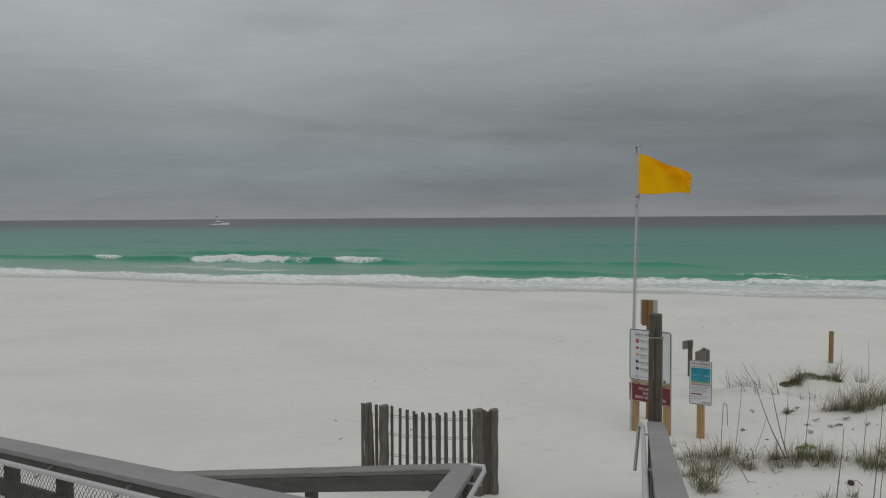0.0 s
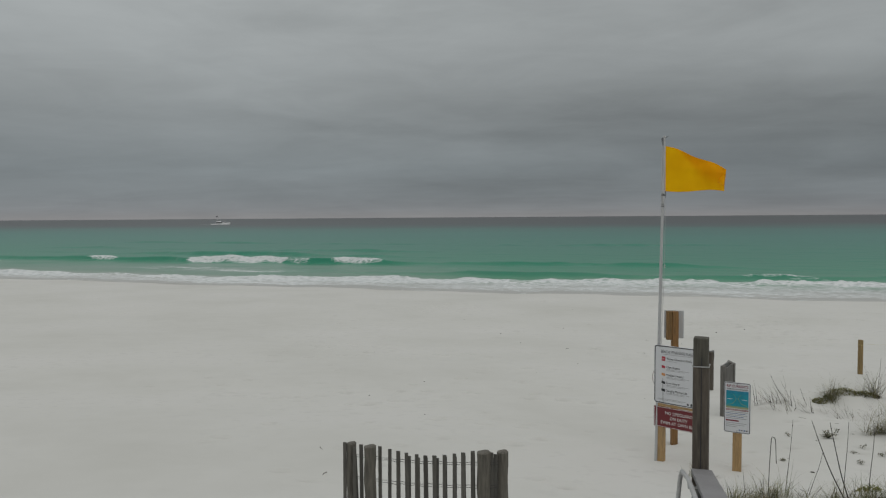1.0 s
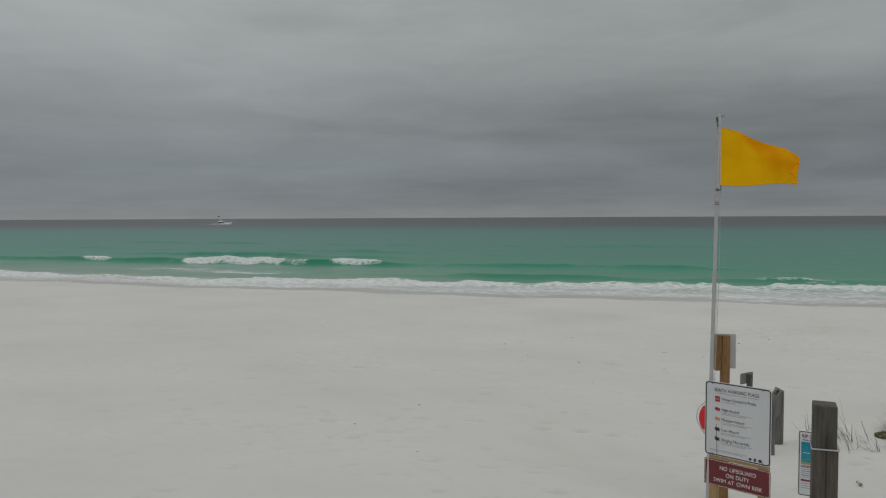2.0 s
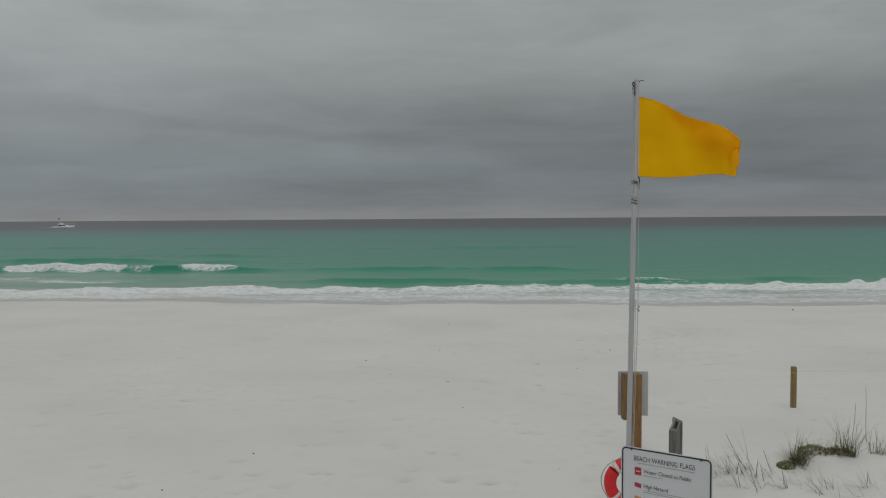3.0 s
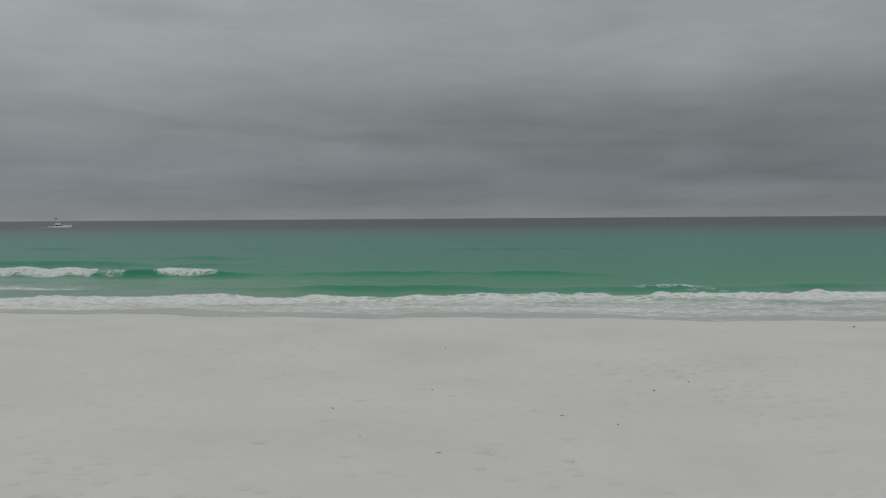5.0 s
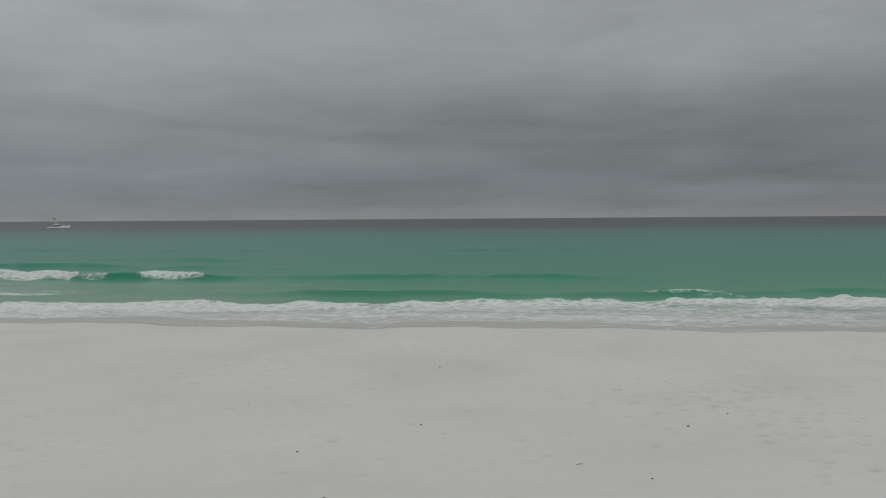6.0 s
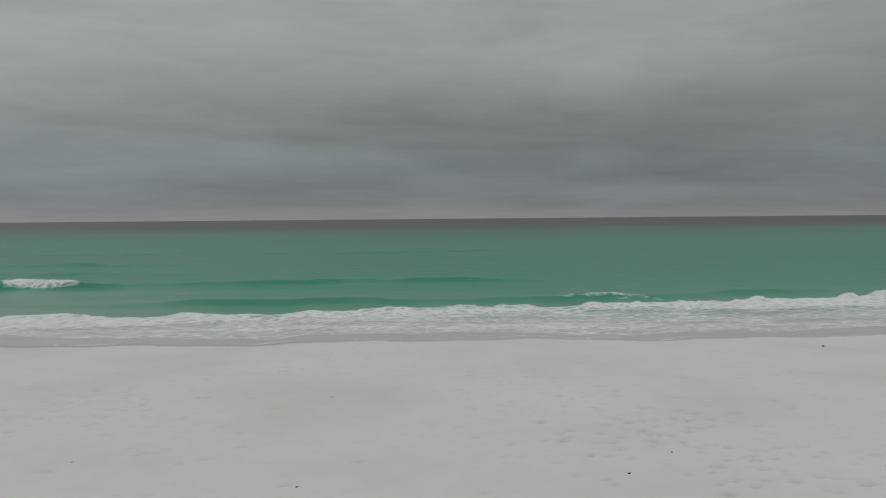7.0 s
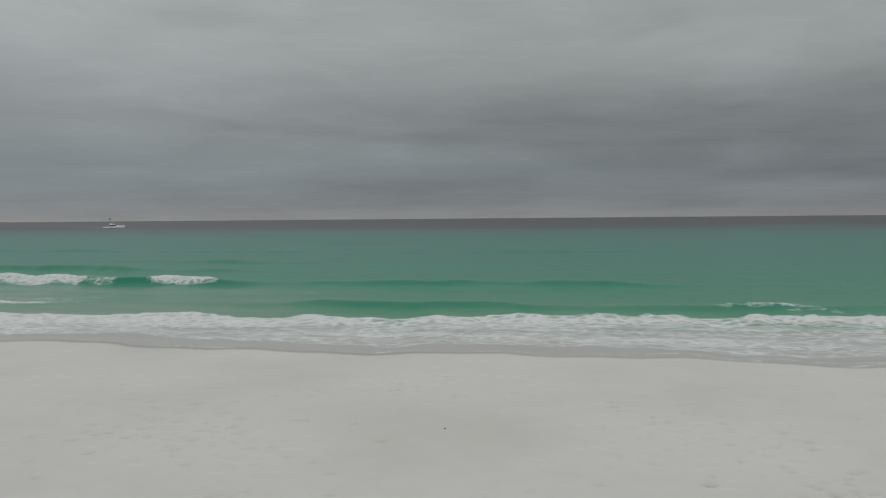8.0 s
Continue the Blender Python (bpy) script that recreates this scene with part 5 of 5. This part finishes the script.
def build_plants():
    ran = random.Random(12)
    # each: place, radius, number of tufts, blade length, share of dry blades
    beds = ((1.12, -2.80, 0.10, 3, 0.42, 0.2), (1.06, -3.20, 0.08, 3, 0.40, 0.3), (1.36, -2.95, 0.10, 3, 0.40, 0.25), (1.21, -2.55, 0.12, 4, 0.36, 0.2), (1.29, -2.77, 0.16, 5, 0.40, 0.2), (1.21, -3.04, 0.13, 5, 0.42, 0.2), (1.33, -3.19, 0.12, 3, 0.36, 0.3), (1.10, -3.79, 0.13, 9, 0.40, 0.5), (1.06, -3.55, 0.10, 4, 0.36, 0.4), (1.00, -3.30, 0.10, 3, 0.38, 0.4),
            (1.56, -2.55, 0.14, 5, 0.40, 0.2), (1.47, -2.64, 0.12, 4, 0.40, 0.2), (1.65, -2.79, 0.12, 4, 0.36, 0.3), (1.76, -2.85, 0.12, 4, 0.36, 0.3), (1.90, -2.77, 0.14, 4, 0.36, 0.35), (2.01, -2.90, 0.12, 3, 0.32, 0.45),
            (2.12, -2.82, 0.12, 5, 0.36, 0.2), (2.26, -2.82, 0.13, 7, 0.40, 0.15), (2.38, -2.84, 0.12, 6, 0.38, 0.2), (2.52, -2.82, 0.12, 6, 0.40, 0.2), (2.62, -2.75, 0.10, 4, 0.38, 0.25), (2.73, -2.84, 0.10, 3, 0.30, 0.4),
            (2.92, -2.82, 0.10, 4, 0.42, 0.25), (3.04, -2.80, 0.12, 5, 0.42, 0.2), (3.19, -2.78, 0.12, 6, 0.42, 0.2), (3.45, -2.6, 0.25, 8, 0.42, 0.25), (3.9, -2.5, 0.3, 7, 0.45, 0.3),
            (2.29, -3.69, 0.06, 2, 0.25, 0.6), (2.53, -3.64, 0.06, 2, 0.25, 0.6), (0.98, -2.6, 0.05, 2, 0.28, 0.3), (0.9, -1.45, 0.05, 2, 0.30, 0.3), (1.02, -1.75, 0.06, 1, 0.26, 0.5),
            (4.06, 1.50, 0.12, 5, 0.50, 0.25), (4.22, 1.50, 0.15, 8, 0.58, 0.15), (4.36, 1.36, 0.16, 9, 0.60, 0.12), (4.54, 1.45, 0.16, 9, 0.62, 0.12), (4.75, 1.62, 0.18, 9, 0.62, 0.15), (4.92, 1.80, 0.16, 7, 0.58, 0.2),
            (5.12, 2.07, 0.16, 6, 0.55, 0.2), (5.4, 2.1, 0.2, 6, 0.55, 0.25), (5.8, 2.3, 0.3, 7, 0.55, 0.25), (3.96, 1.38, 0.05, 2, 0.42, 0.7),
            (4.16, 3.72, 0.08, 9, 0.46, 0.35), (4.27, 3.80, 0.08, 4, 0.40, 0.3), (4.58, 3.95, 0.16, 2, 0.36, 0.5), (4.80, 4.02, 0.14, 3, 0.40, 0.5), (5.02, 3.98, 0.09, 6, 0.62, 0.5), (5.5, 4.2, 0.2, 3, 0.4, 0.4),
            (3.05, 3.44, 0.12, 6, 0.44, 0.9), (2.86, 3.52, 0.08, 2, 0.40, 0.95), (3.12, 3.05, 0.14, 4, 0.34, 0.95), (3.72, 2.95, 0.2, 3, 0.30, 0.95), (4.3, 2.9, 0.25, 4, 0.34, 0.95), (3.22, 3.30, 0.10, 3, 0.36, 0.95), (3.36, 3.52, 0.12, 3, 0.46, 0.95), (3.64, 3.42, 0.10, 3, 0.36, 0.95), (3.5, 3.1, 0.2, 2, 0.25, 0.95), (3.92, 3.30, 0.12, 2, 0.26, 0.95), (4.35, 3.30, 0.14, 3, 0.30, 0.9), (4.75, 3.2, 0.14, 3, 0.28, 0.9),
            (6.2, 3.2, 0.45, 10, 0.6, 0.3), (6.3, 0.6, 0.45, 10, 0.6, 0.3), (5.6, -1.6, 0.5, 10, 0.55, 0.3), (5.0, -0.4, 0.3, 6, 0.5, 0.3))
    bm, dry = bmesh.new(), bmesh.new()
    for x, y, r, n, ln, old in beds:
        for _ in range(n):
            a, q = ran.uniform(0, 6.3), r * math.sqrt(ran.random())
            cx, cy = x + q * math.cos(a), y + q * math.sin(a)
            size, heading = ran.uniform(0.55, 1.1), ran.uniform(0, 6.3)
            count, wide = ran.randint(18, 28), 0.028
            ln2 = ln * (0.74 if y < 0 else 0.88)
            if old > 0.8:
                heading, count, wide, ln2 = math.pi + ran.gauss(0, 0.5), ran.randint(3, 6), 0.06, ln * 1.2
            for _ in range(count):
                px, py = cx + ran.gauss(0, wide), cy + ran.gauss(0, wide)
                if old > 0.8:
                    fan, lean, curl = heading + ran.gauss(0, 0.45), ran.uniform(0.2, 1.05), ran.gauss(0.1, 0.3)
                else:
                    # more blades spread along the row of tufts than across it
                    fan = ran.choice((0, math.pi)) + ran.gauss(0, 0.75)
                    lean, curl = ran.uniform(0.0, 0.95), ran.gauss(0.65, 0.5)
                target = dry if ran.random() < old + 0.12 else bm
                blade(target, (px, py, ground_z(px, py) - 0.02), fan, ln2 * size * ran.uniform(0.4, 1.4), ran.uniform(0.0016, 0.0036) * (1.5 if old > 0.8 else 1.0), lean, curl, 5)
    solid("dune_grass", bm, M_GRASS, "tufts of green dune grass on white sand", "grass", kind="stuff")
    solid("dry_dune_grass", dry, M_DRYGRASS, "dry brown stems of dune grass", "grass", kind="stuff")
    # dead bits of stem that lie about between the tufts
    litter = bmesh.new()
    for x, y, r, n, ln, old in beds:
        for _ in range(1 + n // 2):
            px, py = x + ran.gauss(0, r + 0.12), y + ran.gauss(0, r + 0.10)
            if px < 0.85:
                continue
            d, ln2 = ran.uniform(0, 6.3), 0.02 + 0.10 * ran.random() ** 2
            qx, qy = px + ln2 * math.cos(d), py + ln2 * math.sin(d)
            tube([(px, py, ground_z(px, py) + 0.002), (qx, qy, ground_z(qx, qy) + ran.uniform(0.002, 0.02))], ran.uniform(0.0008, 0.0018), 4, litter)
    solid("plant_litter", litter, M_STALK, "broken dry stems lying on the dune sand", "plant litter", kind="stuff")
    # tall bare stalks
    for x, y, dx, h, thick in ((2.17, -2.75, -0.34, 0.80, 1.25), (2.19, -2.77, -0.20, 0.80, 1.25), (2.18, -2.6, 0.04, 0.74, 0.7), (2.41, -2.6, 0.05, 0.68, 0.8), (1.63, -2.6, 0.07, 0.80, 0.7), (1.85, -2.6, 0.14, 0.47, 0.6),
                               (2.39, -3.68, 0.06, 0.75, 0.9), (2.76, -3.62, 0.07, 1.0, 0.9), (3.01, -2.68, 0.03, 0.5, 0.8), (6.2, 5.5, -0.02, 0.95, 0.8), (2.83, -3.6, 0.03, 0.43, 0.7),
                               (3.38, 3.55, -0.30, 0.50, 0.8), (3.72, 3.55, -0.12, 0.30, 0.8), (5.06, 4.0, 0.06, 0.72, 0.7), (5.0, 1.7, 0.03, 1.0, 0.7), (1.63, -3.34, -0.09, 0.14, 0.8)):
        g = ground_z(x, y)
        pts = bow([(0, 0, -0.03), (dx * 0.42, 0.01, h * 0.33), (dx * 0.75, 0.0, h * 0.68), (dx, 0.01, h)], 4)
        st = thing("sea_oat_stalk", pose(x, y, g), "thin dry bare stalk of a dune plant", "plant", "dune stalks")
        stem = tube(pts, [(0.0052 - 0.0030 * i / (len(pts) - 1)) * thick for i in range(len(pts))], 6)
        for k in range(3, len(pts) - 1, 2):
            c = Vector(pts[k])
            tube([c + Vector((0, 0, -0.008)), c, c + Vector((0.004, 0, 0.008))], [0.001, 0.0060 * thick, 0.001], 6, stem)
        part("stem", stem, M_STALK, st)
    lp = thing("bent_stalk", pose(1.49, -2.6, ground_z(1.49, -2.6)), "thin dry stalk bent over in a loop", "plant")
    part("stem", tube(bow([(-0.02, 0, -0.03), (-0.01, 0, 0.30), (0.005, 0, 0.60), (0.025, 0, 0.63), (0.045, 0, 0.59), (0.055, 0, 0.36)], 4), 0.0036, 6), M_STALK, lp)
    # small leafy weeds that stand up from the sand
    for x, y, r, h, n in ((3.30, 1.22, 0.15, 0.11, 220), (2.75, 1.27, 0.05, 0.06, 26), (3.52, 0.53, 0.07, 0.07, 30), (3.59, 1.66, 0.05, 0.06, 22), (3.64, 0.14, 0.08, 0.07, 40), (3.21, -0.29, 0.05, 0.05, 22), (4.28, 0.55, 0.06, 0.10, 36),
                          (2.21, -0.41, 0.05, 0.04, 20), (3.75, 0.30, 0.06, 0.05, 26), (4.12, 0.97, 0.06, 0.03, 20), (3.31, 0.26, 0.05, 0.03, 18), (3.86, 0.42, 0.05, 0.05, 22)):
        wd = thing("beach_weed", pose(x, y, ground_z(x, y)), "small grey-green leafy weed on the sand", "plant", "beach weeds")
        stems, leaves = bmesh.new(), bmesh.new()
        for _ in range(max(4, n // 8)):
            a, q = ran.uniform(0, 6.3), r * ran.uniform(0.3, 1.0)
            tip = Vector((q * math.cos(a), q * math.sin(a), h * ran.uniform(0.4, 1.0)))
            tube([(0, 0, -0.01), tip * 0.5 + Vector((0, 0, 0.01)), tip], 0.0018, 4, stems)
            for _ in range(8):
                c = tip * ran.uniform(0.35, 1.05) + Vector((ran.gauss(0, 0.012), ran.gauss(0, 0.012), ran.gauss(0, 0.008)))
                c.z = max(c.z, 0.004)
                s, d = ran.uniform(0.008, 0.017), ran.uniform(0, 6.3)
                u = Vector((math.cos(d), math.sin(d), ran.uniform(-0.2, 0.8))) * s
                w = Vector((-math.sin(d), math.cos(d), ran.uniform(-0.4, 0.4))) * s * 0.5
                leaves.faces.new([leaves.verts.new(c - u), leaves.verts.new(c + w + Vector((0, 0, s * 0.3))), leaves.verts.new(c + u), leaves.verts.new(c - w)])
        part("stems", stems, M_STALK, wd)
        part("leaves", leaves, M_WEEDLEAF, wd)
    # a dark round seed head and its withered stem
    sd = thing("seed_head", pose(2.69, -3.22, ground_z(2.69, -3.22)), "dark round dry seed head on a withered stem", "plant")
    ball = bmesh.new()
    bmesh.ops.create_icosphere(ball, subdivisions=3, radius=0.034)
    for v in ball.verts:
        v.co *= 1 + 0.14 * math.sin(v.co.x * 190) * math.cos(v.co.y * 170 + v.co.z * 120)
        v.co.z = v.co.z * 0.85 + 0.026
    part("head", ball, M_WEED, sd, "", True)
    part("stem", tube(bow([(0.02, 0, 0.03), (0.06, 0.01, 0.05), (0.10, 0.0, 0.015), (0.12, -0.01, -0.005)], 4), 0.003, 5), M_STALK, sd)
    # low green mats
    for x, y, rx, ry, n in ((3.98, 3.68, 0.14, 0.07, 260), (4.50, 3.92, 0.28, 0.10, 420), (4.92, 3.98, 0.20, 0.10, 320), (4.16, 3.74, 0.12, 0.08, 160), (2.45, -2.50, 0.12, 0.08, 160)):
        bm = bmesh.new()
        for _ in range(n):
            a, q = ran.uniform(0, 6.3), math.sqrt(ran.random())
            px, py = x + rx * q * math.cos(a), y + ry * q * math.sin(a)
            z = ground_z(px, py) + 0.07 * (1 - q * q) * ran.random() + 0.004
            s, d = ran.uniform(0.010, 0.020), ran.uniform(0, 6.3)
            u = Vector((math.cos(d), math.sin(d), ran.uniform(0, 0.8))) * s
            w = Vector((-math.sin(d), math.cos(d), ran.uniform(-0.3, 0.3))) * s * 0.55
            c = Vector((px, py, z))
            bm.faces.new([bm.verts.new(c - u), bm.verts.new(c + w + Vector((0, 0, s * 0.3))), bm.verts.new(c + u), bm.verts.new(c - w)])
        solid("ground_cover_plant", bm, M_COVER, "low mat of green succulent leaves on sand", "plant", "ground cover mats", kind="stuff")


build_plants()


# ---- scraps on the sand ----
def build_scraps():
    ran = random.Random(31)
    spots = [(-0.562, 22.231, 0.05), (-0.907, 16.50, 0.07), (-3.119, 14.84, 0.06), (4.553, 16.30, 0.07), (5.72, 17.19, 0.06), (15.98, 27.37, 0.10),
             (1.62, -3.71, 0.045), (1.99, -3.70, 0.03), (-0.4, 8.2, 0.05), (1.5, 10.6, 0.05), (-2.2, 12.4, 0.05), (0.9, 4.2, 0.04), (-3.8, 5.0, 0.05), (-4.6, 3.4, 0.06),
             (-3.1, 1.8, 0.05), (-1.4, 6.7, 0.05), (2.9, 13.2, 0.05), (6.9, 19.0, 0.05), (-5.0, 18.3, 0.05), (-6.2, 9.2, 0.05)]
    spots += [(ran.uniform(2.4, 5.2), ran.uniform(-1.2, 1.6), ran.uniform(0.03, 0.045)) for _ in range(6)]
    for x, y, s in spots:
        bm = bmesh.new()
        bmesh.ops.create_icosphere(bm, subdivisions=2, radius=1)
        s *= 0.75 if y > 20 or (x > 2.3 and y < 2) else (0.5 if y > 12 else 0.35)
        sx, sy, sz = s * ran.uniform(0.6, 1.1), s * ran.uniform(0.3, 0.6), s * ran.uniform(0.25, 0.5)
        for v in bm.verts:
            k = 1 + 0.35 * math.sin(v.co.x * 5 + s * 90) * math.cos(v.co.y * 4 + x)
            v.co = Vector((v.co.x * sx * k, v.co.y * sy * k, v.co.z * sz))
        solid("seaweed_scrap", bm, M_WEED, "small dark dry scrap lying on the sand", "debris", "scraps on the sand", at=pose(x, y, ground_z(x, y) + sz * 0.4, 0, 0, ran.uniform(0, 180)))
    for x, y, ln in ((-2.6, -1.6, 0.10), (-3.9, -1.2, 0.12), (-3.4, -2.4, 0.10), (1.9, 14.0, 0.14), (-0.7, 11.2, 0.10)):
        st = solid("driftwood_twig", tube(bow([(-ln * 0.5, 0, 0.003), (0, 0.008, 0.007), (ln * 0.5, -0.006, 0.004)], 3), 0.004, 6), M_WEED, "short dark twig lying on the sand", "debris",
                   "twigs on the sand", at=pose(x, y, ground_z(x, y) + 0.002, 0, 0, ran.uniform(0, 180)))


build_scraps()
